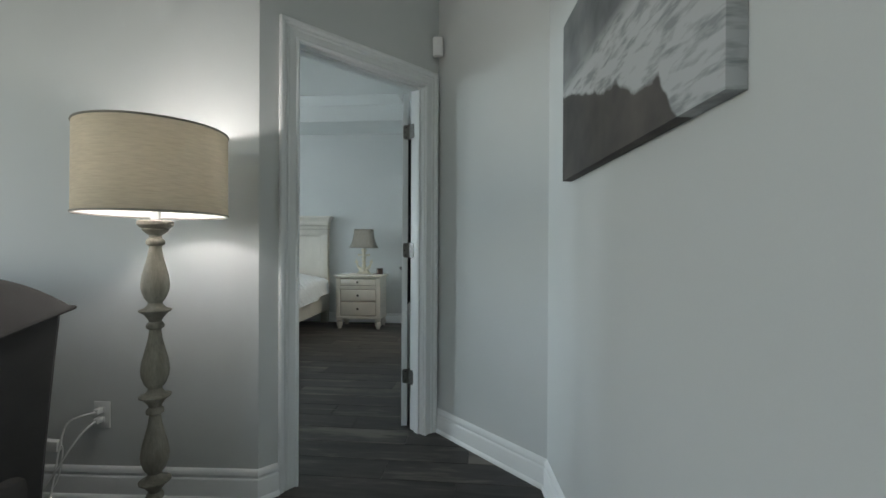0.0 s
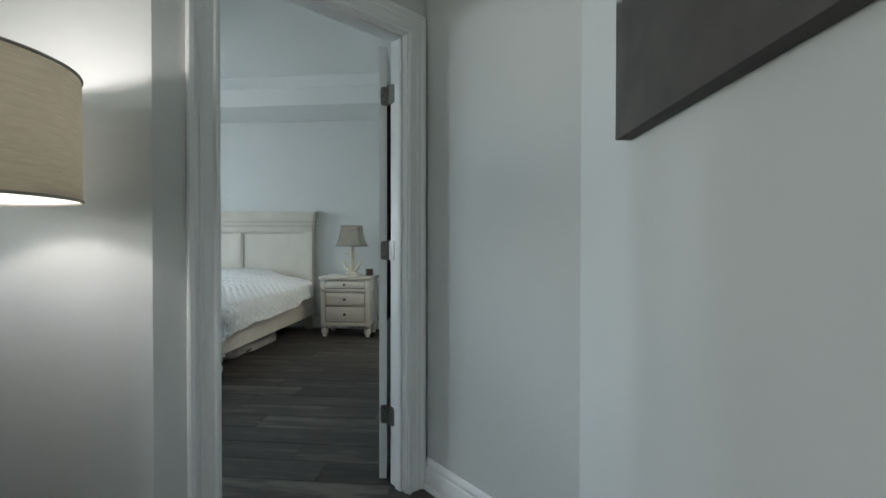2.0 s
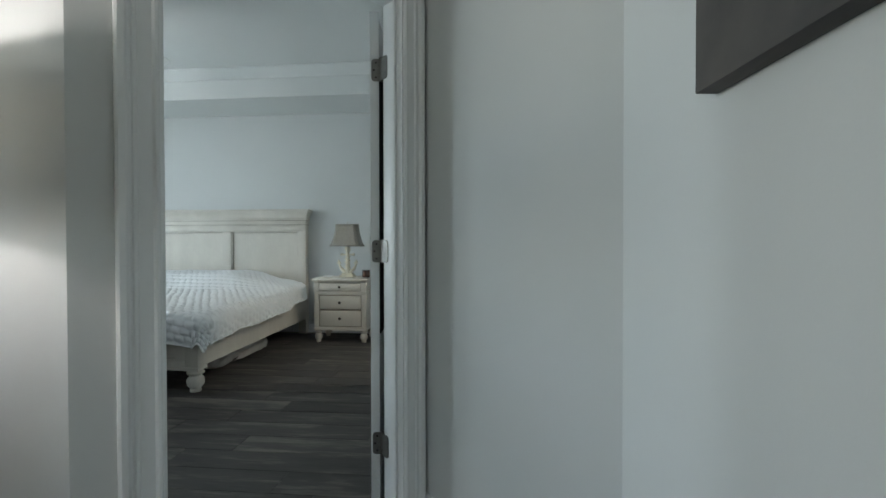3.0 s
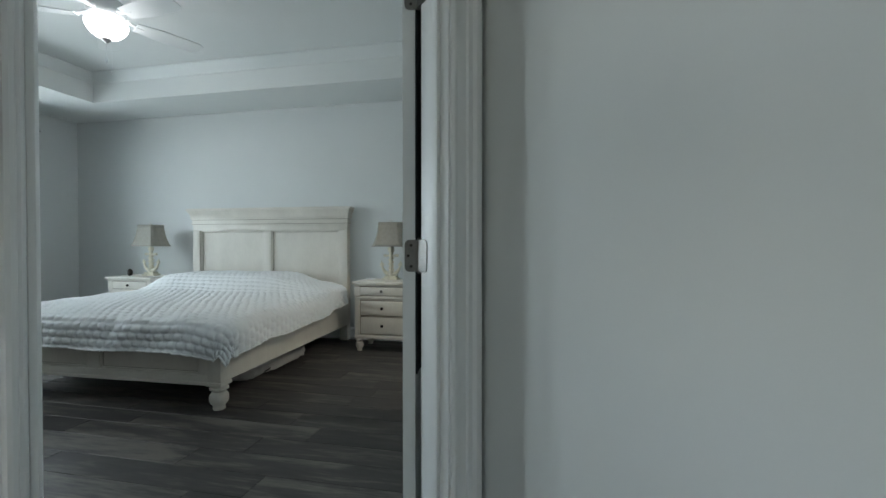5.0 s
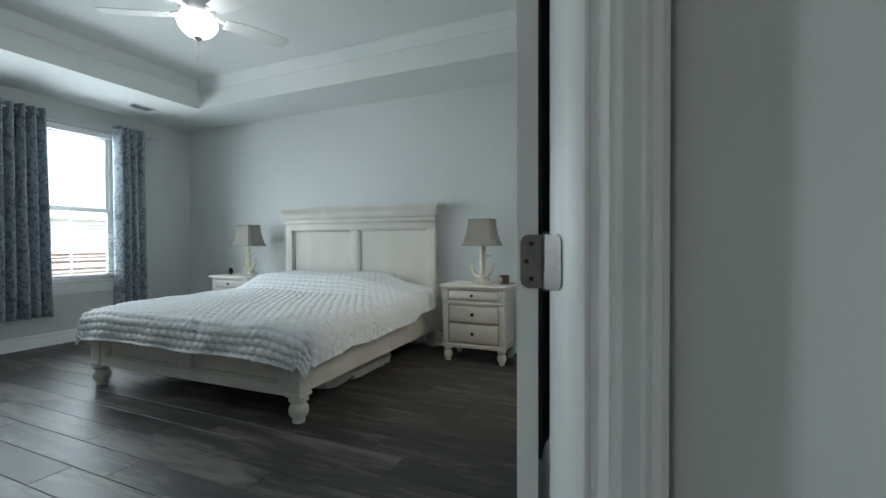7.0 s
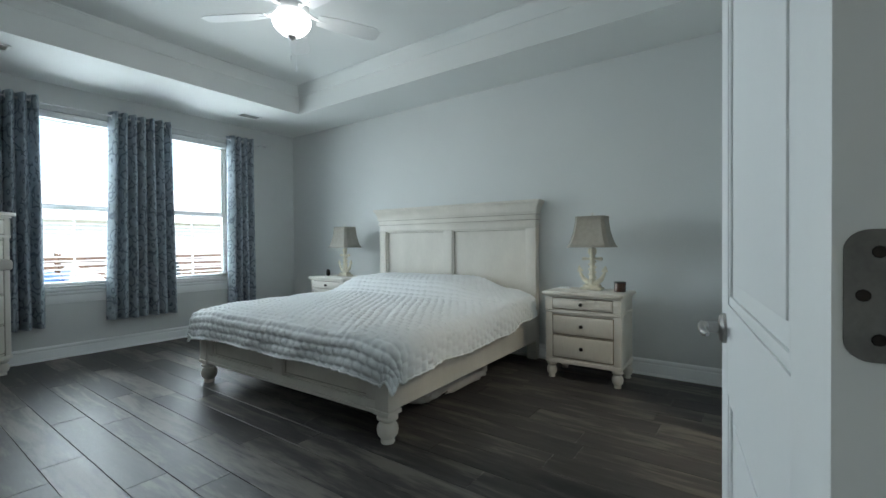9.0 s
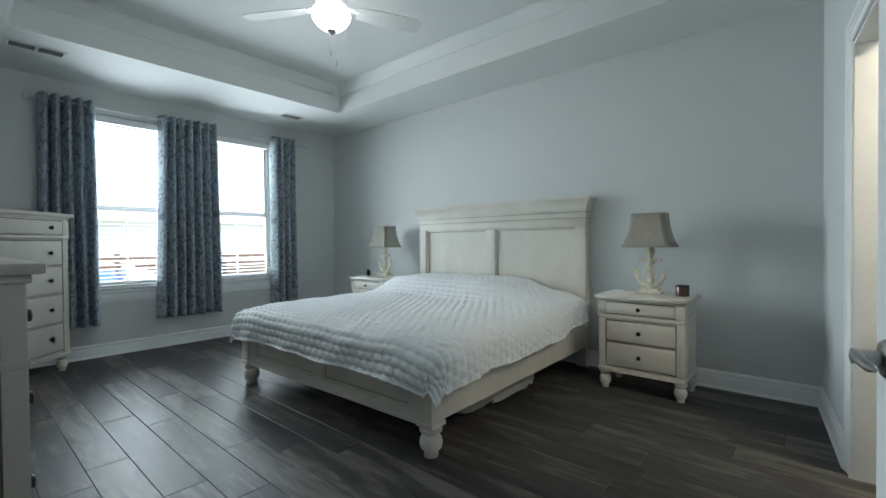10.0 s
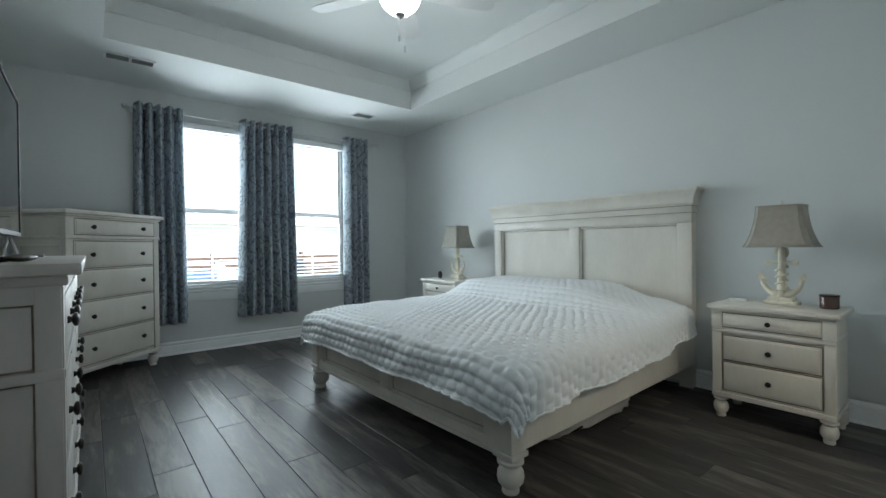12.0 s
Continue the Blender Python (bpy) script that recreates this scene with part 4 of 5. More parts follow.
def glasses_case():
    d = thing("glasses_case", pose(-2.20, 2.93, DTOP, 0, 0, 80), "dark olive glasses case lying on the dresser", "glasses case")
    for nm, s in (("case", 1), ("lid", -1)):
        bm = bmesh.new()
        bmesh.ops.create_uvsphere(bm, u_segments=24, v_segments=12, radius=1)
        for v in bm.verts:
            v.co = Vector((v.co.x * 0.032, math.copysign(abs(v.co.y) ** 0.8, v.co.y) * 0.082, 0.012 + v.co.z * 0.012 * (1 if v.co.z * s < 0 else 0.15)))
        part(nm, bm, M_OLIVE, d)


M_OLIVE = mat("olive_leatherette", (0.060, 0.056, 0.036), 0.5, var=0.2, scale=20)
glasses_case()


# ---- ceiling fan ----
def ceiling_fan():
    d = thing("ceiling_fan", pose(-2.80, 4.72, ZT), "white five-blade ceiling fan with a lit glass bowl", "ceiling fan")
    bm = bmesh.new()
    lathe(bm, [(0.075, -0.0005), (0.078, -0.02), (0.060, -0.045), (0.020, -0.055), (0.018, -0.075), (0.05, -0.08), (0.105, -0.095), (0.125, -0.125), (0.125, -0.185), (0.110, -0.215), (0.070, -0.230), (0.060, -0.245), (0.085, -0.250), (0.085, -0.262), (0, -0.262)], segs=40)
    part("motor", bm, M_TRIM, d)
    bm = bmesh.new()
    lathe(bm, [(0.112, -0.236), (0.130, -0.244), (0.138, -0.262), (0.136, -0.285), (0.124, -0.312), (0.102, -0.338), (0.075, -0.360), (0.045, -0.374), (0.020, -0.380), (0.0, -0.380)], segs=40)
    part("glass_bowl", bm, M_BOWL, d, "glowing frosted glass bowl").visible_shadow = False
    bm = bmesh.new()
    lathe(bm, [(0.030, -0.374), (0.034, -0.384), (0.020, -0.396), (0.011, -0.404), (0, -0.412)], segs=16)
    part("finial", bm, M_NICKEL, d)
    for k, (x, y, n) in enumerate(((0.045, -0.045, 20), (0.055, 0.035, 30))):
        bm = bmesh.new()
        for i in range(n):
            lathe(bm, [(0.0005, -0.0022), (0.0022, 0), (0.0005, 0.0022)], pose(x * 0.5, y * 0.5, -0.408 - i * 0.0062), 6)
        z = -0.408 - n * 0.0062
        lathe(bm, [(0.002, 0.0), (0.006, -0.01), (0.007, -0.03), (0.004, -0.045), (0, -0.048)], pose(x * 0.5, y * 0.5, z), 10)
        part("pull_chain", bm, M_TRIM, d)
    for k in range(5):
        a = 66 + 72 * k
        bm = bmesh.new()
        t = bmesh.new()
        n = 14
        pts = []
        for i in range(n + 1):
            x = 0.19 + 0.495 * i / n
            wdt = 0.056 + 0.022 * min(1, i / 5)
            if i > n - 2:
                wdt *= (1, 0.93, 0.62)[i - n + 2]
            pts.append((x, wdt))
        lo = [[t.verts.new((x, s * wd, zz)) for x, wd in pts] for s in (-1, 1) for zz in (-0.003, 0.003)]
        for i in range(n):
            t.faces.new((lo[0][i], lo[0][i + 1], lo[2][i + 1], lo[2][i]))
            t.faces.new((lo[1][i], lo[3][i], lo[3][i + 1], lo[1][i + 1]))
            t.faces.new((lo[0][i], lo[1][i], lo[1][i + 1], lo[0][i + 1]))
            t.faces.new((lo[2][i], lo[2][i + 1], lo[3][i + 1], lo[3][i]))
        for i in (0, n):
            t.faces.new((lo[0][i], lo[1][i], lo[3][i], lo[2][i]))
        bmesh.ops.recalc_face_normals(t, faces=t.faces[:])
        add(bm, t, pose(0, 0, -0.215, 0, 0, a) @ pose(0, 0, 0, -12, 0, 0))
        bl = part("blade", bm, M_TRIM, d)
        bm = bmesh.new()
        tube(bm, [(0.10, 0, -0.175), (0.15, 0, -0.20), (0.20, 0, -0.211), (0.25, 0, -0.213)], [0.016, 0.014, 0.012, 0.008], 8, pose(0, 0, 0, 0, 0, a))
        part("blade_iron", bm, M_TRIM, bl)


M_BOWL = mat("frosted_glass", (0.85, 0.86, 0.85), 0.5, var=0.02, emit=((0.96, 0.98, 1.0), 1.6))
ceiling_fan()


# ---- windows ----
def glass_material():
    m = bpy.data.materials.new("window_glass")
    m.use_nodes = True
    nt = m.node_tree
    nt.nodes.clear()
    out, tr, gl, mx = (nt.nodes.new(n) for n in ("ShaderNodeOutputMaterial", "ShaderNodeBsdfTransparent", "ShaderNodeBsdfGlossy", "ShaderNodeMixShader"))
    gl.inputs["Roughness"].default_value = 0.02
    fr = nt.nodes.new("ShaderNodeFresnel")
    nt.links.new(fr.outputs[0], mx.inputs[0])
    nt.links.new(tr.outputs[0], mx.inputs[1])
    nt.links.new(gl.outputs[0], mx.inputs[2])
    nt.links.new(mx.outputs[0], out.inputs["Surface"])
    return m


M_GLASS = glass_material()
M_SLAT = mat("white_slat", (0.82, 0.83, 0.83), 0.5, var=0.02)


def window(k, y0, y1):
    d = new(f"window_{k}")
    d.matrix_world = pose(XW, y0, 0)
    tagged(d, "white double-hung window with an open slatted blind", "window", kind="structure")
    w = y1 - y0
    bm = bmesh.new()
    for a, b, c, e in ((0, 0.045, WZ0, WZ1), (w - 0.045, w, WZ0, WZ1), (0.045, w - 0.045, WZ0, WZ0 + 0.045), (0.045, w - 0.045, WZ1 - 0.04, WZ1)):
        box(bm, -0.14, -0.075, a, b, c, e, 0.003)
    part("window_frame", bm, M_TRIM, d)
    for nm, z0, z1, x in (("lower_sash", WZ0 + 0.045, 1.54, -0.10), ("upper_sash", 1.505, WZ1 - 0.04, -0.128)):
        bm = bmesh.new()
        for a, b, c, e in ((0.045, 0.08, z0, z1), (w - 0.08, w - 0.045, z0, z1), (0.08, w - 0.08, z0, z0 + 0.048), (0.08, w - 0.08, z1 - 0.045, z1)):
            box(bm, x, x + 0.026, a, b, c, e, 0.003)
        if nm == "lower_sash":
            box(bm, x + 0.005, x + 0.020, w / 2 - 0.009, w / 2 + 0.009, z0 + 0.037, z1 - 0.034, 0.002)
            box(bm, x + 0.0055, x + 0.0195, 0.079, w - 0.079, 1.095, 1.111, 0.002)
        s = part(nm, bm, M_TRIM, d)
        bm = bmesh.new()
        box(bm, x + 0.011, x + 0.014, 0.078, w - 0.078, z0 + 0.036, z1 - 0.033)
        g = part("pane", bm, M_GLASS, s)
        g.visible_shadow = False
    # blind, drawn up to the meeting rail and open below
    bm = bmesh.new()
    box(bm, -0.066, -0.012, 0.012, w - 0.012, WZ1 - 0.075, WZ1 - 0.005, 0.004)
    part("headrail", bm, M_TRIM, d)
    for i in range(20):
        z = WZ0 + 0.055 + i * 0.0425
        bm = bmesh.new()
        box(bm, -0.024, 0.024, 0.012, w - 0.012, -0.0013, 0.0013)
        bm.transform(Matrix.Translation((-0.040, 0, z)) @ pose(0, 0, 0, 0, 7, 0))
        part("slat", bm, M_SLAT, d)
    bm = bmesh.new()
    for y in (0.14, w - 0.14):
        for x in (-0.062, -0.018):
            tube(bm, [(x, y, WZ0 + 0.03), (x, y, WZ1 - 0.07)], 0.0010, 5)
    box(bm, -0.066, -0.014, 0.012, w - 0.012, WZ0 + 0.010, WZ0 + 0.032, 0.004)
    part("blind_cord", bm, M_SLAT, d)
    return d


for k, (a, b) in enumerate(WY):
    window(k + 1, a, b)
bm = bmesh.new()
box(bm, XW - 0.075, XW + 0.016, WY[0][0] - 0.05, WY[1][1] + 0.05, WZ0 - 0.03, WZ0 - 0.001, 0.008)
box(bm, XW + 0.0005, XW + 0.010, WY[0][0] - 0.03, WY[1][1] + 0.03, WZ0 - 0.115, WZ0 - 0.031, 0.004)
struct("window_sill", bm, M_TRIM, "white painted window stool and apron", "window sill")


# ---- curtains ----
def curtain_material():
    m = mat("printed_curtain", (0.37, 0.425, 0.47), 0.85, var=0.28, scale=14, fine=500, bump=0.4, depth=0.001)
    nt = m.node_tree
    b = nt.nodes["Principled BSDF"]
    base = b.inputs["Base Color"].links[0].from_socket
    uv = nt.nodes.new("ShaderNodeUVMap")
    uv.uv_map = "UVMap"
    vo = nt.nodes.new("ShaderNodeTexVoronoi")
    vo.inputs["Scale"].default_value = 15.0
    nz = nt.nodes.new("ShaderNodeTexNoise")
    nz.inputs["Scale"].default_value, nz.inputs["Detail"].default_value, nz.inputs["Distortion"].default_value = 9.0, 3, 1.0
    mpp = nt.nodes.new("ShaderNodeMapping")
    mpp.inputs["Scale"].default_value = (1, 0.6, 1)
    nt.links.new(uv.outputs["UV"], mpp.inputs["Vector"])
    nt.links.new(mpp.outputs["Vector"], vo.inputs["Vector"])
    nt.links.new(mpp.outputs["Vector"], nz.inputs["Vector"])
    mul = nt.nodes.new("ShaderNodeMath")
    mul.operation = "MULTIPLY_ADD"
    mul.inputs[1].default_value = 13.0
    ad = nt.nodes.new("ShaderNodeMath")
    ad.operation = "MULTIPLY"
    ad.inputs[1].default_value = 11.0
    nt.links.new(nz.outputs["Fac"], ad.inputs[0])
    nt.links.new(vo.outputs["Distance"], mul.inputs[0])
    nt.links.new(ad.outputs[0], mul.inputs[2])
    sn = nt.nodes.new("ShaderNodeMath")
    sn.operation = "SINE"
    nt.links.new(mul.outputs[0], sn.inputs[0])
    rp = nt.nodes.new("ShaderNodeValToRGB")
    rp.color_ramp.elements[0].position, rp.color_ramp.elements[1].position = 0.45, 1.0
    rp.color_ramp.elements[0].color, rp.color_ramp.elements[1].color = (0, 0, 0, 1), (1, 1, 1, 1)
    nt.links.new(sn.outputs[0], rp.inputs["Fac"])
    mx = nt.nodes.new("ShaderNodeMix")
    mx.data_type = "RGBA"
    nt.links.new(rp.outputs["Color"], mx.inputs["Factor"])
    nt.links.new(base, mx.inputs["A"])
    mx.inputs["B"].default_value = (0.165, 0.195, 0.23, 1)
    nt.links.new(mx.outputs["Result"], b.inputs["Base Color"])
    tl, ms = nt.nodes.new("ShaderNodeBsdfTranslucent"), nt.nodes.new("ShaderNodeMixShader")
    nt.links.new(mx.outputs["Result"], tl.inputs["Color"])
    ms.inputs[0].default_value = 0.16
    nt.links.new(b.outputs[0], ms.inputs[1])
    nt.links.new(tl.outputs[0], ms.inputs[2])
    nt.links.new(ms.outputs[0], nt.nodes["Material Output"].inputs["Surface"])
    return m


M_CURTAIN = curtain_material()
RODX, RODZ = XW + 0.092, 2.505


def curtain(y0, y1, folds, z0, seed, flare):
    d = thing("curtain", pose(RODX, (y0 + y1) / 2, 0), "blue-grey patterned grommet curtain hanging in folds", "curtain", "curtains on the rod")
    me = bpy.data.meshes.new("cloth")
    nx, nz = folds * 20, 46
    verts, faces, uvs = [], [], []
    half = (y1 - y0) / 2
    for j in range(nz + 1):
        f = j / nz
        z = z0 + (2.555 - z0) * f
        spread = 1 + flare * (1 - f)
        for i in range(nx + 1):
            s = i / nx
            ph = 2 * math.pi * folds * s
            amp = 0.076 * (0.85 + 0.35 * noise.noise((s * 7, f * 1.5, seed)))
            y = (-half + 2 * half * s) * spread + 0.010 * noise.noise((s * 5, f * 3, seed + 4)) * (1 - f)
            lobe = 2 * abs(math.sin(ph / 2)) ** 0.85 - 1
            x = amp * lobe + 0.012 * (1 - f) * noise.noise((s * 6, f * 2.5, seed + 8)) + 0.010 * math.cos(ph * 0.5 + seed) * (1 - f)
            verts.append((x, y, z + 0.006 * noise.noise((s * 8, seed, 0)) * (1 - f)))
            uvs.append((s * half * 2 * 2.1, z))
    for j in range(nz):
        for i in range(nx):
            k = j * (nx + 1) + i
            faces.append((k, k + 1, k + nx + 2, k + nx + 1))
    me.from_pydata(verts, [], faces)
    lay = me.uv_layers.new(name="UVMap")
    for lp in me.loops:
        lay.data[lp.index].uv = uvs[lp.vertex_index]
    me.materials.append(M_CURTAIN)
    for p in me.polygons:
        p.use_smooth = True
    c = new("cloth", me)
    c.parent = d
    sol = c.modifiers.new("thickness", "SOLIDIFY")
    sol.thickness = 0.003
    for k in range(folds):
        y = -half + 2 * half * ((k + 0.25) / folds)
        bm = bmesh.new()
        ring = [(0.022 * math.cos(t), 0, 0.022 * math.sin(t)) for t in [2 * math.pi * q / 16 for q in range(17)]]
        tube(bm, ring, 0.0045, 6, pose(0, y, RODZ, 0, 0, 40 if k % 2 else -40))
        part("grommet", bm, M_ROD, d, "brushed steel grommet")


curtain(3.44, 3.87, 5, 0.335, 1.0, 0.10)
curtain(4.42, 5.02, 7, 0.335, 5.0, 0.15)
curtain(5.70, 6.04, 4, 0.335, 9.0, 0.05)


def curtain_rod():
    d = thing("curtain_rod", pose(RODX, 3.40, RODZ), "brushed steel curtain rod with ball finials", "curtain rod")
    L = 2.77
    bm = bmesh.new()
    tube(bm, [(0, 0, 0), (0, L, 0)], 0.009, 14)
    part("rod", bm, M_ROD, d)
    for y, s in ((0, -1), (L, 1)):
        bm = bmesh.new()
        lathe(bm, [(0.010, 0), (0.014, 0.006), (0.010, 0.012), (0.012, 0.016), (0.022, 0.028), (0.024, 0.038), (0.018, 0.052), (0.006, 0.060), (0, 0.061)], pose(0, y, 0, -90 * s, 0, 0), 18)
        part("finial", bm, M_ROD, d)
        bm = bmesh.new()
        tube(bm, [(0, y - s * 0.03, -0.004), (-0.04, y - s * 0.03, -0.008), (-0.0915, y - s * 0.03, -0.012)], 0.006, 8)
        lathe(bm, [(0.022, 0), (0.020, 0.005), (0.008, 0.008)], pose(-0.0918, y - s * 0.03, -0.012, 0, 90, 0), 16)
        part("bracket", bm, M_ROD, d)


curtain_rod()


# ---- ceiling registers ----
def vent(x, y, lx, ly, label, split):
    d = thing("ceiling_vent", pose(x, y, ZS), label, "air vent")
    bm = bmesh.new()
    for a, b, c, e in ((-lx, lx, -ly, -ly + 0.018), (-lx, lx, ly - 0.018, ly), (-lx, -lx + 0.018, -ly, ly), (lx - 0.018, lx, -ly, ly)):
        box(bm, a, b, c, e, -0.008, -0.0005, 0.002)
    if split:
        box(bm, -lx, lx, -0.012, 0.012, -0.0085, -0.0006, 0.002)
    part("frame", bm, M_TRIM, d)
    part("backing", one_box(-lx + 0.01, lx - 0.01, -ly + 0.01, ly - 0.01, -0.002, -0.0008), M_VENT, d)
    n = int(2 * lx / 0.016)
    for k in range(1, n):
        bm = one_box(-0.006, 0.006, -ly + 0.016, ly - 0.016, -0.0006, 0.0006)
        bm.transform(pose(-lx + k * 2 * lx / n, 0, -0.006, 0, 40, 0))
        part("louver", bm, M_VENT, d)


vent(-5.13, 5.73, 0.075, 0.13, "small grey ceiling air register", False)
vent(-4.93, 3.38, 0.07, 0.18, "wide grey ceiling return register", True)


# ---- living room ----
FL = (-0.655, 2.019)


def floor_lamp():
    d = thing("floor_lamp", pose(*FL, 0), "turned grey wooden floor lamp with beige drum shade, lit", "floor lamp")
    bm = bmesh.new()
    prof = [(0.15, 0), (0.155, 0.012), (0.150, 0.028), (0.11, 0.040), (0.06, 0.055), (0.040, 0.075), (0.030, 0.110), (0.022, 0.150), (0.020, 0.190)]
    for z in (0.265, 0.568, 0.872):
        # disc on a cone, then a vase that narrows upwards to a ringed neck
        prof += [(0.018, z - 0.068), (0.027, z - 0.062), (0.029, z - 0.055), (0.026, z - 0.046), (0.019, z - 0.040), (0.023, z - 0.030), (0.036, z - 0.012), (0.050, z - 0.003), (0.051, z + 0.002), (0.032, z + 0.010), (0.024, z + 0.020),
                 (0.022, z + 0.028), (0.034, z + 0.045), (0.043, z + 0.072), (0.045, z + 0.092), (0.041, z + 0.125), (0.031, z + 0.165), (0.023, z + 0.200), (0.020, z + 0.220)]
    prof += [(0.020, 1.100), (0.028, 1.106), (0.030, 1.114), (0.027, 1.124), (0.020, 1.130), (0.020, 1.142)]
    lathe(bm, prof, segs=36)
    part("post", bm, M_TURNED, d)
    bm = bmesh.new()
    lathe(bm, [(0.022, 1.140), (0.034, 1.150), (0.042, 1.158), (0.040, 1.163), (0.050, 1.168), (0.056, 1.176), (0.056, 1.188), (0.050, 1.192), (0.020, 1.193)], segs=36)
    part("cap", bm, M_TURNED, d)
    bm = bmesh.new()
    tube(bm, [(0, 0, 1.190), (0, 0, 1.312)], 0.016, 14)
    part("socket", bm, M_PLASTIC, d)
    bm = bmesh.new()
    lathe(bm, [(0.012, 1.31), (0.028, 1.36), (0.032, 1.395), (0.028, 1.42), (0.014, 1.438), (0, 1.44)], segs=20)
    bulb = part("bulb", bm, M_BULB, d, "glowing frosted bulb")
    bulb.visible_shadow = False
    # drum shade
    R0, R1, Z0, Z1 = 0.232, 0.230, 1.212, 1.508
    t = bmesh.new()
    n = 72
    lo = [t.verts.new((R0 * math.cos(2 * math.pi * k / n), R0 * math.sin(2 * math.pi * k / n), Z0)) for k in range(n)]
    hi = [t.verts.new((R1 * math.cos(2 * math.pi * k / n), R1 * math.sin(2 * math.pi * k / n), Z1)) for k in range(n)]
    for k in range(n):
        t.faces.new((lo[k], lo[(k + 1) % n], hi[(k + 1) % n], hi[k]))
    part("shade", t, M_SHADE, d, "beige woven linen drum shade")
    t = bmesh.new()
    lo = [t.verts.new(((R0 - 0.004) * math.cos(2 * math.pi * k / n), (R0 - 0.004) * math.sin(2 * math.pi * k / n), Z0 + 0.002)) for k in range(n)]
    hi = [t.verts.new(((R1 - 0.004) * math.cos(2 * math.pi * k / n), (R1 - 0.004) * math.sin(2 * math.pi * k / n), Z1 - 0.002)) for k in range(n)]
    for k in range(n):
        t.faces.new((lo[k], hi[k], hi[(k + 1) % n], lo[(k + 1) % n]))
    part("lining", t, M_LINING, d, "white inner lining of the shade")
    for r, z in ((R0, Z0), (R1, Z1)):
        bm = bmesh.new()
        tube(bm, [(r * math.cos(2 * math.pi * k / n), r * math.sin(2 * math.pi * k / n), z) for k in range(n + 1)], 0.004, 6)
        part("shade_rim", bm, M_LINEN, d, "darker woven rim")
    bm = bmesh.new()
    for k in range(3):
        a = 2 * math.pi * k / 3 + 0.4
        tube(bm, [(0.02 * math.cos(a), 0.02 * math.sin(a), 1.49), (R1 * math.cos(a), R1 * math.sin(a), 1.508)], 0.002, 6)
    part("spider", bm, M_ROD, d)


def shade_material(name, dark, light, share):
    m = bpy.data.materials.new(name)
    m.use_nodes = True
    nt = m.node_tree
    nt.nodes.clear()
    out, df, tl, mx = (nt.nodes.new(n) for n in ("ShaderNodeOutputMaterial", "ShaderNodeBsdfDiffuse", "ShaderNodeBsdfTranslucent", "ShaderNodeMixShader"))
    tc, mp, nz, rp = (nt.nodes.new(n) for n in ("ShaderNodeTexCoord", "ShaderNodeMapping", "ShaderNodeTexNoise", "ShaderNodeValToRGB"))
    mp.inputs["Scale"].default_value = (6, 6, 60)
    nz.inputs["Scale"].default_value, nz.inputs["Detail"].default_value = 4, 6
    nt.links.new(tc.outputs["Object"], mp.inputs["Vector"])
    nt.links.new(mp.outputs["Vector"], nz.inputs["Vector"])
    nt.links.new(nz.outputs["Fac"], rp.inputs["Fac"])
    rp.color_ramp.elements[0].position, rp.color_ramp.elements[1].position = 0.3, 0.75
    rp.color_ramp.elements[0].color, rp.color_ramp.elements[1].color = (*dark, 1), (*light, 1)
    nt.links.new(rp.outputs["Color"], df.inputs["Color"])
    nt.links.new(rp.outputs["Color"], tl.inputs["Color"])
    mx.inputs[0].default_value = share
    nt.links.new(df.outputs[0], mx.inputs[1])
    nt.links.new(tl.outputs[0], mx.inputs[2])
    nt.links.new(mx.outputs[0], out.inputs["Surface"])
    return m


M_SHADE = shade_material("woven_linen_shade", (0.50, 0.45, 0.35), (0.60, 0.54, 0.42), 0.21)
M_LINING = shade_material("white_lining", (0.78, 0.78, 0.77), (0.84, 0.84, 0.83), 0.30)
M_BULB = mat("lit_bulb", (0.9, 0.9, 0.88), 0.5, emit=((1.0, 0.96, 0.9), 2.0))
floor_lamp()


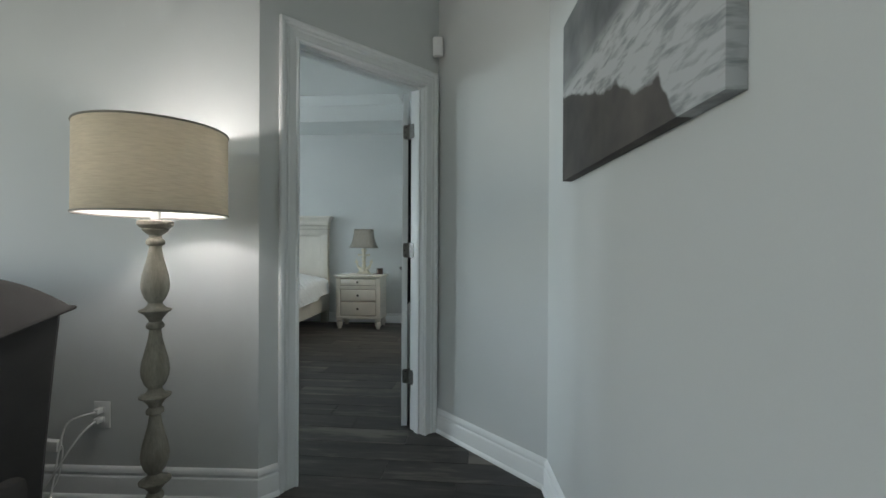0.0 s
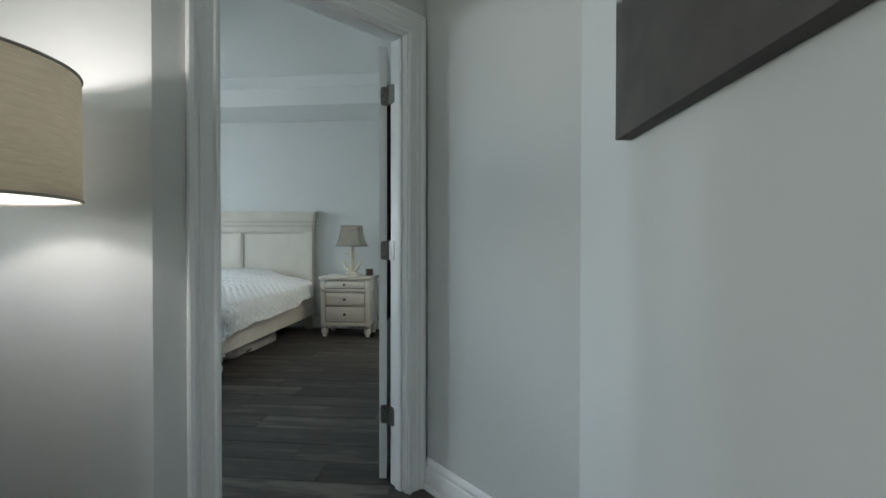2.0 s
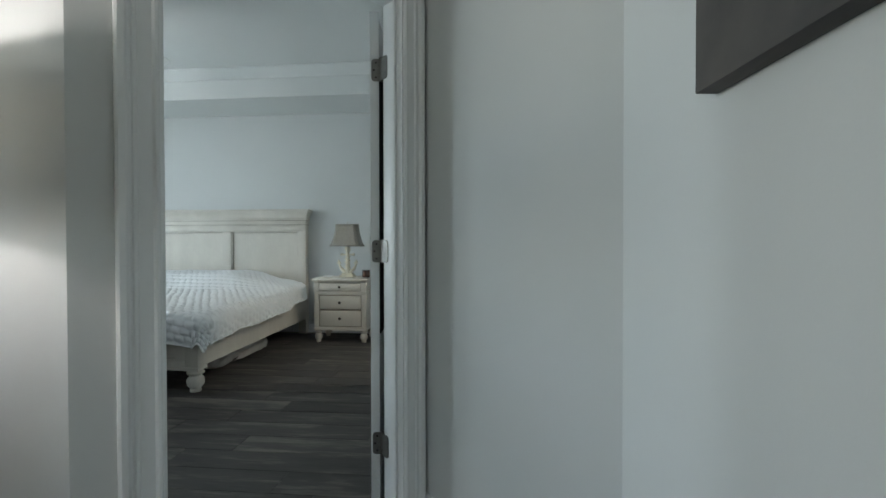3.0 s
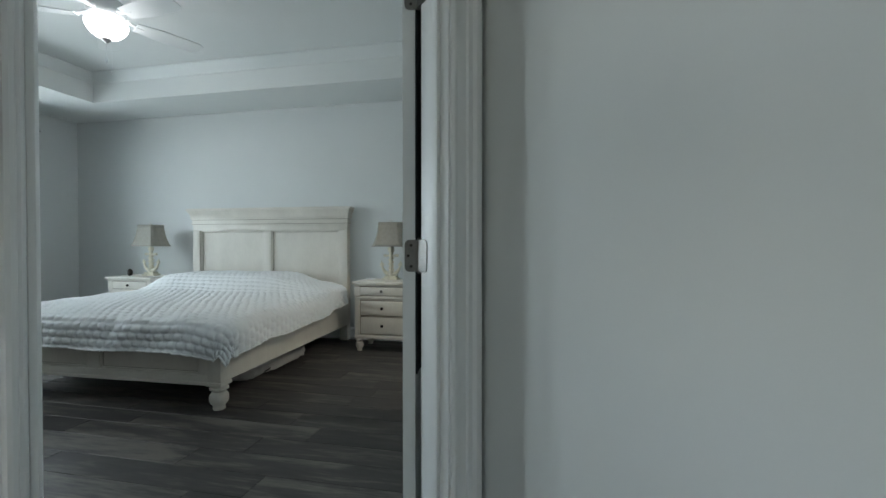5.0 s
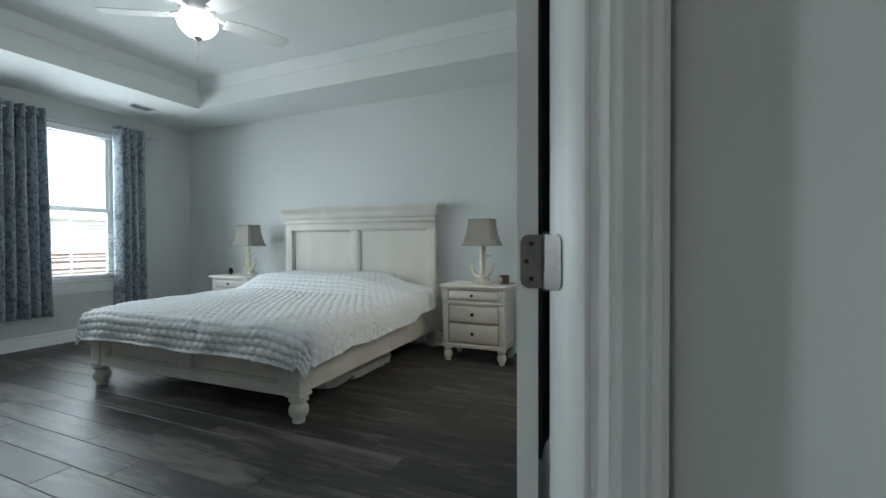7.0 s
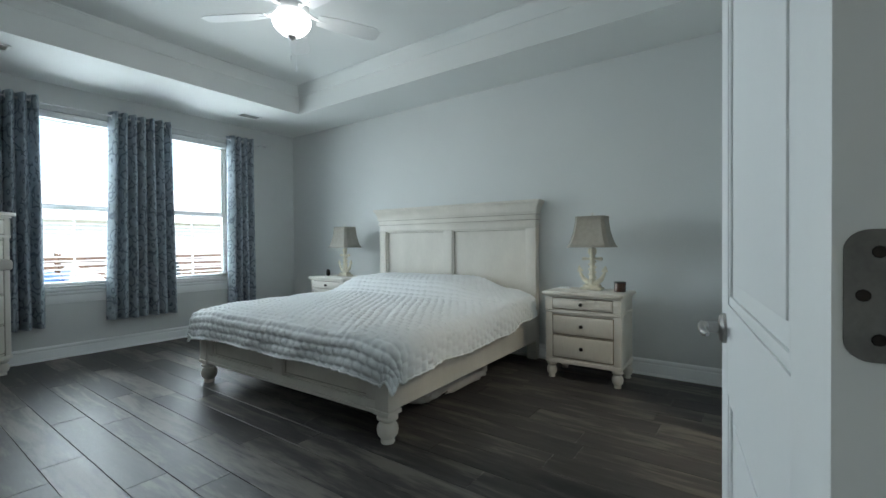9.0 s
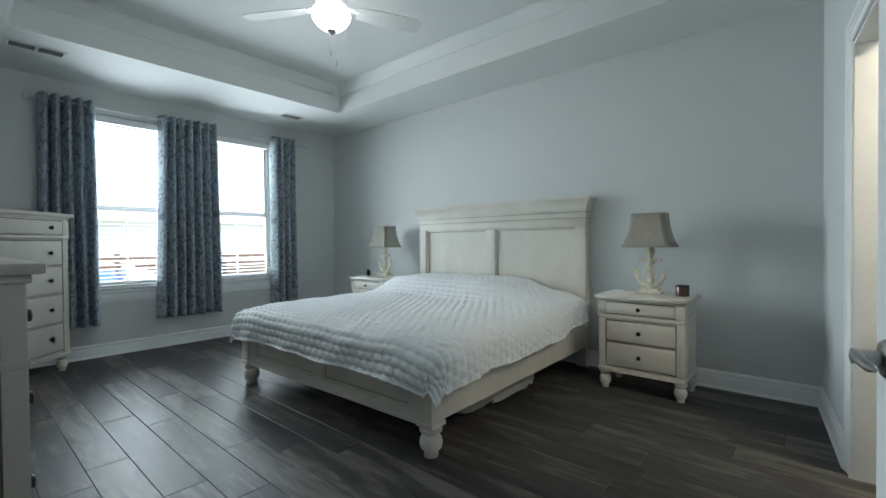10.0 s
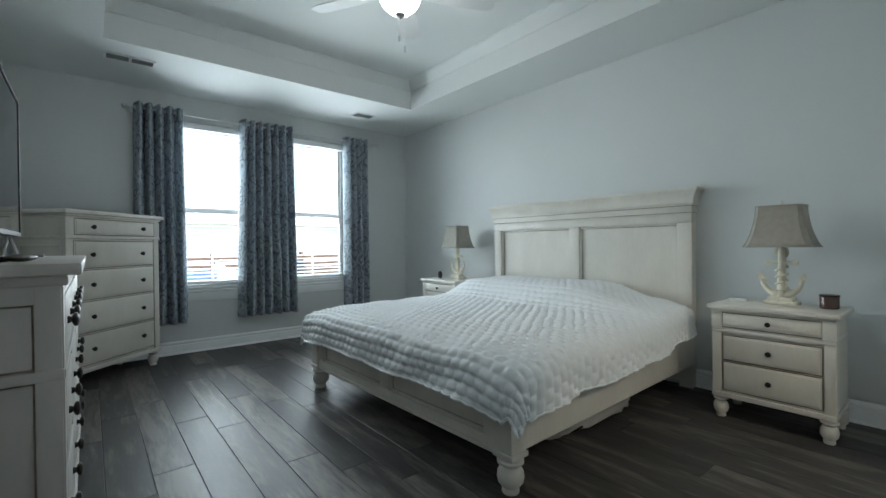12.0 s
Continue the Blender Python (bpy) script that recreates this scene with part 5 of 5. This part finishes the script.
def canvas_material():
    m = bpy.data.materials.new("surf_photo_canvas")
    m.use_nodes = True
    nt = m.node_tree
    b = nt.nodes["Principled BSDF"]
    b.inputs["Roughness"].default_value = 0.8
    def node(kind, **kw):
        n = nt.nodes.new(kind)
        for k, v in kw.items():
            n.inputs[k].default_value = v
        return n
    def math_node(op, a, c):
        n = nt.nodes.new("ShaderNodeMath")
        n.operation = op
        for i, v in enumerate((a, c)):
            if isinstance(v, (int, float)):
                n.inputs[i].default_value = v
            else:
                nt.links.new(v, n.inputs[i])
        return n.outputs[0]
    tc, sep = node("ShaderNodeTexCoord"), node("ShaderNodeSeparateXYZ")
    nt.links.new(tc.outputs["Object"], sep.inputs[0])
    u, v = math_node("MULTIPLY", sep.outputs["Y"], -1.0), sep.outputs["Z"]     # u: from the far end towards the near one, v: up
    nz = node("ShaderNodeTexNoise", Scale=5.5, Detail=5.0)
    nf = node("ShaderNodeTexNoise", Scale=11.0, Detail=9.0, Distortion=0.2)
    lean = node("ShaderNodeMapping")
    lean.inputs["Rotation"].default_value = (radians(-3), 0, 0)
    lean.inputs["Scale"].default_value = (1, 1.0, 4.5)
    nt.links.new(tc.outputs["Object"], lean.inputs["Vector"])
    nt.links.new(tc.outputs["Object"], nz.inputs["Vector"])
    nt.links.new(lean.outputs["Vector"], nf.inputs["Vector"])
    wob = math_node("MULTIPLY", math_node("SUBTRACT", nz.outputs["Fac"], 0.5), 0.14)
    # how far above the wet sand's edge: falls from far to near end
    drop = math_node("MULTIPLY", math_node("MAXIMUM", math_node("SUBTRACT", u, 0.72), 0.0), 1.3)
    edge = math_node("SUBTRACT", math_node("SUBTRACT", 0.30, math_node("MULTIPLY", u, 0.27)), drop)
    d = math_node("ADD", math_node("SUBTRACT", v, edge), wob)
    sand = node("ShaderNodeMapRange")
    sand.inputs["From Min"].default_value, sand.inputs["From Max"].default_value = -0.006, 0.006
    nt.links.new(d, sand.inputs["Value"])
    # the slanting line between foam and grey sea
    e = math_node("ADD", math_node("SUBTRACT", v, math_node("ADD", 0.33, math_node("MULTIPLY", u, 0.01))), math_node("MULTIPLY", wob, 0.15))
    sea = node("ShaderNodeMapRange")
    sea.inputs["From Min"].default_value, sea.inputs["From Max"].default_value = -0.02, 0.03
    nt.links.new(e, sea.inputs["Value"])
    foam = nt.nodes.new("ShaderNodeValToRGB")
    foam.color_ramp.elements[0].position, foam.color_ramp.elements[1].position = 0.36, 0.52
    foam.color_ramp.elements[0].color, foam.color_ramp.elements[1].color = (0.29, 0.305, 0.315, 1), (0.50, 0.52, 0.53, 1)
    nt.links.new(nf.outputs["Fac"], foam.inputs["Fac"])
    m1, m2 = nt.nodes.new("ShaderNodeMix"), nt.nodes.new("ShaderNodeMix")
    m1.data_type = m2.data_type = "RGBA"
    nt.links.new(sea.outputs["Result"], m1.inputs["Factor"])
    nt.links.new(foam.outputs["Color"], m1.inputs["A"])
    swell = nt.nodes.new("ShaderNodeValToRGB")
    swell.color_ramp.elements[0].position, swell.color_ramp.elements[1].position = 0.3, 0.75
    swell.color_ramp.elements[0].color, swell.color_ramp.elements[1].color = (0.13, 0.14, 0.15, 1), (0.30, 0.315, 0.325, 1)
    nt.links.new(nz.outputs["Fac"], swell.inputs["Fac"])
    nt.links.new(swell.outputs["Color"], m1.inputs["B"])
    sc = nt.nodes.new("ShaderNodeValToRGB")
    sc.color_ramp.elements[0].position, sc.color_ramp.elements[1].position = 0.3, 0.8
    sc.color_ramp.elements[0].color, sc.color_ramp.elements[1].color = (0.062, 0.061, 0.062, 1), (0.150, 0.134, 0.125, 1)
    nt.links.new(nz.outputs["Fac"], sc.inputs["Fac"])
    nt.links.new(sand.outputs["Result"], m2.inputs["Factor"])
    nt.links.new(sc.outputs["Color"], m2.inputs["A"])
    nt.links.new(m1.outputs["Result"], m2.inputs["B"])
    nt.links.new(m2.outputs["Result"], b.inputs["Base Color"])
    return m


def canvas():
    d = thing("canvas_print", CANVASW @ pose(0, 0, 1.347), "grey canvas print of surf foam running over dark sand", "canvas print")
    bm = bmesh.new()
    box(bm, -0.036, -0.0005, 0, 0.93, 0, 0.57, 0.002)
    # local y runs towards the walker
    bm.transform(Matrix.Diagonal((1, -1, 1, 1)))
    bmesh.ops.reverse_faces(bm, faces=bm.faces[:])
    c = part("canvas", bm, canvas_material(), d)
    bm = bmesh.new()
    for y0, y1, z0, z1 in ((0.01, 0.92, 0.01, 0.04), (0.01, 0.92, 0.53, 0.56)):
        box(bm, -0.0006, -0.0002, -y1, -y0, z0, z1)
    part("stretcher", bm, M_GLAZE, d)


canvas()


def outlet():
    d = thing("wall_outlet", LAMPW @ pose(-0.712, 0, 0.360), "white duplex wall outlet with two plugs", "wall outlet")
    part("cover_plate", one_box(-0.036, 0.036, -0.006, -0.0004, -0.058, 0.058, 0.003), M_PLASTIC, d)
    for z in (-0.02, 0.022):
        bm = bmesh.new()
        box(bm, -0.014, 0.014, -0.009, -0.005, z - 0.014, z + 0.014, 0.003)
        for s in (-1, 1):
            box(bm, s * 0.006 - 0.001, s * 0.006 + 0.001, -0.0095, -0.0085, z - 0.004, z + 0.006)
        part("socket", bm, M_PLASTIC, d)
    for z in (-0.016, 0.024):
        part("plug", one_box(-0.012, 0.012, -0.042, -0.009, z - 0.011, z + 0.011, 0.004), M_PLASTIC, d)


outlet()


def cord(pts, r, label):
    bm = bmesh.new()
    full = []
    for i in range(len(pts) - 1):
        p0, p1, p2, p3 = (Vector(pts[max(0, min(len(pts) - 1, i + k))]) for k in (-1, 0, 1, 2))
        for s in range(8):
            t = s / 8
            full.append(0.5 * ((2 * p1) + (p2 - p0) * t + (2 * p0 - 5 * p1 + 4 * p2 - p3) * t * t + (3 * p1 - p0 - 3 * p2 + p3) * t ** 3))
    full.append(Vector(pts[-1]))
    tube(bm, full, r, 8)
    return part("cord", bm, M_PLASTIC, bpy.data.objects["wall_outlet"], label)


cord([(0, -0.042, 0.024), (-0.030, -0.085, 0.022), (-0.075, -0.095, -0.005), (-0.095, -0.10, -0.07), (-0.112, -0.11, -0.20), (-0.120, -0.13, -0.32), (-0.13, -0.16, -0.354), (0.05, -0.20, -0.355)], 0.0042, "white power cord")
cord([(0, -0.042, -0.016), (-0.012, -0.075, -0.035), (-0.045, -0.10, -0.09), (-0.10, -0.12, -0.19), (-0.165, -0.15, -0.30), (-0.21, -0.19, -0.354), (-0.32, -0.25, -0.355)], 0.0042, "white power cord")
cord([(-0.10, -0.10, -0.095), (-0.088, -0.10, -0.10), (-0.088, -0.105, -0.16), (-0.105, -0.11, -0.24), (-0.150, -0.14, -0.354)], 0.003, "thin white adapter lead")
bm = one_box(-0.05, 0.05, -0.014, 0.014, -0.022, 0.022, 0.006)
bm.transform(pose(-0.150, -0.10, -0.092, 0, 4, 0))
part("power_adapter", bm, M_PLASTIC, bpy.data.objects["wall_outlet"], "white power adapter on its cord")


def alarm_sensor():
    p = Vector((C_DOOR.x, C_DOOR.y, 2.272))
    bis = (E2 + AOUT).normalized()
    d = thing("alarm_sensor", Matrix.Translation(p + bis * 0.01) @ pose(0, 0, 0, 0, 0, math.degrees(math.atan2(bis.y, bis.x)) + 90), "small white alarm sensor in the wall corner", "alarm sensor")
    bm = bmesh.new()
    box(bm, -0.030, 0.030, -0.072, -0.030, -0.055, 0.055, 0.012)
    box(bm, -0.020, 0.020, -0.032, -0.004, -0.035, 0.035, 0.004)
    part("case", bm, M_PLASTIC, d)
    part("lens", one_box(-0.020, 0.020, -0.0745, -0.070, -0.040, 0.005, 0.002), M_SHEET, d)


alarm_sensor()


def sofa():
    d = thing("sofa", pose(-0.85, 1.20, 0), "charcoal grey upholstered sofa with piped cushions", "sofa")
    # its right end panel stands at x = 0, the seat runs to -x
    def cushion(nm, x0, x1, y0, y1, z0, z1, r, puff):
        bm = bmesh.new()
        box(bm, x0, x1, y0, y1, z0, z1, r)
        bmesh.ops.subdivide_edges(bm, edges=[e for e in bm.edges if e.calc_length() > 0.12], cuts=5, use_grid_fill=True)
        c = Vector(((x0 + x1) / 2, (y0 + y1) / 2, (z0 + z1) / 2))
        for v in bm.verts:
            q = v.co - c
            f = (1 - min(1, abs(q.x) / (x1 - x0) * 2) ** 2) * (1 - min(1, abs(q.y) / (y1 - y0) * 2) ** 2)
            g = (1 - min(1, abs(q.x) / (x1 - x0) * 2) ** 2) * (1 - min(1, abs(q.z) / (z1 - z0) * 2) ** 2)
            v.co.z += math.copysign(puff * f, q.z)
            v.co.y += math.copysign(puff * g, q.y)
        return part(nm, bm, M_SOFA, d)
    cushion("base", -1.9, 0.02, -0.25, 0.55, 0.06, 0.42, 0.03, 0.0)
    cushion("seat_cushion", -0.95, 0.0, -0.30, 0.30, 0.42, 0.56, 0.05, 0.02)
    cushion("seat_cushion", -1.9, -0.96, -0.30, 0.30, 0.42, 0.56, 0.05, 0.02)
    # back frame: its end leans outwards towards the top
    t = bmesh.new()
    rings = []
    for k in range(9):
        f = k / 8
        z = 0.10 + 0.80 * f
        xe = -0.045 + 0.078 * f ** 1.3
        rings.append([t.verts.new(c) for c in ((-1.9, 0.34, z - 0.07 * f), (xe - 0.03, 0.34, z - 0.07 * f), (xe, 0.37, z - 0.065 * f), (xe, 0.62, z), (xe - 0.03, 0.655, z), (-1.9, 0.655, z))])
    for a, b in zip(rings, rings[1:]):
        for k in range(6):
            t.faces.new((a[k], a[(k + 1) % 6], b[(k + 1) % 6], b[k]))
    t.faces.new(list(reversed(rings[0]))), t.faces.new(rings[-1])
    bmesh.ops.recalc_face_normals(t, faces=t.faces[:])
    part("back_frame", t, M_SOFA, d)
    # crowned back cushion that falls to a welt at its end
    t = bmesh.new()
    rows = []
    n, m = 60, 24
    for i in range(n + 1):
        x = -1.9 + 1.94 * i / n
        e = min(1.0, (0.04 - x) / 0.30)
        rise = 0.135 * max(0.0, 1 - (1 - max(e, 0.0)) ** 2.4) ** 0.75
        row = []
        for k in range(m + 1):
            th = math.pi * k / m
            yy = 0.485 + 0.182 * math.copysign(abs(math.cos(th)) ** 0.7, math.cos(th))
            weld = 0.900 - (0.66 - yy) * 0.24
            zz = weld + rise * max(0.0, math.sin(th)) ** 0.8 + 0.006 * noise.noise((x * 7, yy * 9, 2)) * math.sin(th)
            row.append(t.verts.new((x, yy, zz)))
        rows.append(row)
    for a, b in zip(rows, rows[1:]):
        for k in range(m):
            t.faces.new((a[k], a[k + 1], b[k + 1], b[k]))
        t.faces.new((a[0], b[0], b[m], a[m]))
    bmesh.ops.recalc_face_normals(t, faces=t.faces[:])
    bc = part("back_cushion", t, M_SOFA, d)
    for way in ([(-1.9 + 1.94 * i / 24, 0.667, 0.901) for i in range(25)], [(0.038, 0.667 - 0.364 * i / 12, 0.901 - 0.0874 * i / 12) for i in range(13)]):
        bm = bmesh.new()
        tube(bm, way, 0.0065, 8)
        part("piping", bm, M_SOFA, bc)
    for x in (-1.8, -0.08):
        for y in (-0.18, 0.48):
            bm = bmesh.new()
            lathe(bm, [(0.022, 0), (0.03, 0.065)], pose(x, y, 0), 14)
            part("foot", bm, M_KNOB, d)


sofa()

# wide living room window, behind the walker
d = new("window_3")
tagged(d, "wide white living room window", "window", kind="structure")
bm = bmesh.new()
for a, b, c, e in ((-1.15, -1.09, 0.35, 2.35), (1.29, 1.35, 0.35, 2.35), (0.07, 0.13, 0.35, 2.35), (-1.09, 1.29, 0.35, 0.41), (-1.09, 1.29, 2.29, 2.35)):
    box(bm, -4.17, -4.09, a, b, c, e, 0.003)
part("window_frame", bm, M_TRIM, d)

# unseen patio door frame, added in the opening of the fill light
d = new("door_2")
tagged(d, "unseen white patio door frame added round the fill light", "patio door", kind="structure")
bm = bmesh.new()
for a, b, c, e in ((-3.6, -3.53, 0.0, 2.3), (-1.87, -1.8, 0.0, 2.3), (-2.74, -2.66, 0.0, 2.3), (-3.53, -1.87, 0.0, 0.08), (-3.53, -1.87, 2.22, 2.3)):
    box(bm, a, b, -3.72, -3.64, c, e, 0.003)
part("door_frame", bm, M_TRIM, d)

# ---- outside the bedroom windows ----
M_LAWN = mat("dry_lawn", (0.16, 0.17, 0.09), 0.95, var=0.35, scale=1.2, fine=40, bump=0.6, depth=0.02)
M_FENCE = mat("brown_fence_wood", (0.16, 0.10, 0.065), 0.85, var=0.35, scale=4, fine=60, bump=0.5)
M_SIDING = mat("pale_siding", (0.80, 0.79, 0.77), 0.8, var=0.06, scale=2)
M_ROOF = mat("pale_shingle", (0.84, 0.83, 0.83), 0.9, var=0.1, scale=8)
M_TARP = mat("blue_tarp", (0.05, 0.13, 0.30), 0.5, var=0.2, scale=5)
bm = bmesh.new()
bmesh.ops.create_grid(bm, x_segments=60, y_segments=60, size=900)
for v in bm.verts:
    v.co.z = -0.45
tagged(mesh_ob("ground", bm, M_LAWN), "dry green lawn round the house", "ground", kind="structure")


def fence():
    d = thing("fence", pose(-13.0, -4, -0.45), "brown horizontal board fence across the yard", "fence")
    board = one_box(-0.012, 0.012, 0, 2.38, 0, 0.135, 0.003)
    bm0 = part("board", board, M_FENCE, d)
    post = part("post", one_box(-0.11, -0.012, -0.05, 0.05, 0, 1.45, 0.004), M_FENCE, d)
    for k in range(8):
        for j in range(8):
            if k or j:
                o = bm0.copy()
                scene.collection.objects.link(o)
                o.location = (0, k * 2.4, 0.17 * j)
        if k:
            o = post.copy()
            scene.collection.objects.link(o)
            o.location = (0, k * 2.4, 0)


fence()


def neighbour_house():
    d = thing("house", pose(-34, 10, -0.45), "pale neighbouring house with a grey roof", "house")
    part("wall", one_box(-5, 5, -9, 9, 0, 3.0), M_SIDING, d)
    t = bmesh.new()
    p = [t.verts.new(c) for c in ((5.5, -9.5, 3.0), (5.5, 9.5, 3.0), (0, 7, 5.6), (0, -7, 5.6), (-5.5, -9.5, 3.0), (-5.5, 9.5, 3.0))]
    for f in ((0, 1, 2, 3), (4, 3, 2, 5), (0, 3, 4), (1, 5, 2), (0, 4, 5, 1)):
        t.faces.new([p[k] for k in f])
    bmesh.ops.recalc_face_normals(t, faces=t.faces[:])
    part("roof", t, M_ROOF, d)
    for y in (-5, -1, 4):
        w = part("window", one_box(4.98, 5.04, y - 0.6, y + 0.6, 0.9, 2.3, 0.01), M_TRIM, d)
        part("pane", one_box(5.041, 5.05, y - 0.52, y + 0.52, 0.98, 2.22), M_ROOF, w)


neighbour_house()


def tarp_pile():
    bm = bmesh.new()
    bmesh.ops.create_grid(bm, x_segments=30, y_segments=30, size=0.5)
    for v in bm.verts:
        r = max(abs(v.co.x), abs(v.co.y)) * 2
        v.co = Vector((v.co.x * 1.8, v.co.y * 1.9, max(0.0, 1.08 * (1 - r ** 4) + 0.10 * noise.noise(v.co * 6))))
    ob = mesh_ob("tarp", bm, M_TARP, 180)
    ob.matrix_world = pose(-10.4, 4.55, -0.45)
    tagged(ob, "crumpled blue tarpaulin heap on the lawn", "tarpaulin")


tarp_pile()


def white_sheet():
    bm = bmesh.new()
    bmesh.ops.create_grid(bm, x_segments=24, y_segments=24, size=0.5)
    for v in bm.verts:
        r = max(abs(v.co.x), abs(v.co.y)) * 2
        v.co = Vector((v.co.x * 0.9, v.co.y * 0.75, max(0.0, (1.13 - 0.35 * v.co.y) * (1 - r ** 6) + 0.05 * noise.noise(v.co * 9))))
    ob = mesh_ob("ground_sheet", bm, M_SHEET, 180)
    ob.matrix_world = pose(-10.0, 5.30, -0.45)
    tagged(ob, "white sheet draped over a heap on the lawn", "sheet")


white_sheet()


def grill():
    d = thing("grill", pose(-8.6, 5.9, -0.45, 0, 0, 20), "dark covered barbecue grill on the lawn", "grill")
    bm = bmesh.new()
    box(bm, -0.28, 0.28, -0.55, 0.55, 0.72, 0.88, 0.03)
    box(bm, -0.25, 0.25, -0.38, 0.38, 0.86, 1.32, 0.12)
    part("lid", bm, M_BLACK, d)
    part("cabinet", one_box(-0.24, 0.24, -0.36, 0.36, 0.08, 0.73, 0.02), M_VENT, d)
    for x in (-0.2, 0.2):
        for y in (-0.3, 0.3):
            bm = bmesh.new()
            lathe(bm, [(0.04, -0.015), (0.045, 0), (0.04, 0.015)], pose(x, y, 0.046, 90, 0, 0), 14)
            part("wheel", bm, M_BLACK, d)


grill()

# ---- floor planks, last ----
PW, PL = 0.182, 1.22
plank_mesh = {}


def plank(x0, x1, y0, y1):
    key = (round(x1 - x0, 3), round(y1 - y0, 3))
    if key not in plank_mesh:
        bm = bmesh.new()
        lx, ly = key
        g, c, h = 0.0008, 0.0022, 0.004
        lo = [bm.verts.new((x, y, -h)) for x, y in ((g, g), (lx - g, g), (lx - g, ly - g), (g, ly - g))]
        mi = [bm.verts.new((x, y, -0.0018)) for x, y in ((g, g), (lx - g, g), (lx - g, ly - g), (g, ly - g))]
        hi = [bm.verts.new((x, y, 0)) for x, y in ((g + c, g + c), (lx - g - c, g + c), (lx - g - c, ly - g - c), (g + c, ly - g - c))]
        for a, b in ((lo, mi), (mi, hi)):
            for k in range(4):
                bm.faces.new((a[k], a[(k + 1) % 4], b[(k + 1) % 4], b[k]))
        bm.faces.new(hi)
        me = bpy.data.meshes.new("plank")
        bm.to_mesh(me)
        bm.free()
        me.materials.append(M_PLANK)
        plank_mesh[key] = me
    o = new("plank", plank_mesh[key])
    o.location = (x0, y0, 0)
    o.parent = floor


rng = random.Random(7)
row = 0
y = -1.6
while y < 6.72:
    lo, hi = (XW, 2.05) if y > 2.6 else (-3.0, 1.3)
    if y > 2.35 and y <= 2.6:
        lo, hi = XW, 1.3
    x = lo - rng.choice((0.0, 0.31, 0.62, 0.92)) - 0.05 * (row % 3)
    while x < hi:
        plank(round(max(x, lo), 3), round(min(x + PL, hi), 3), y, min(y + PW, 6.72))
        x += PL
    y += PW
    row += 1
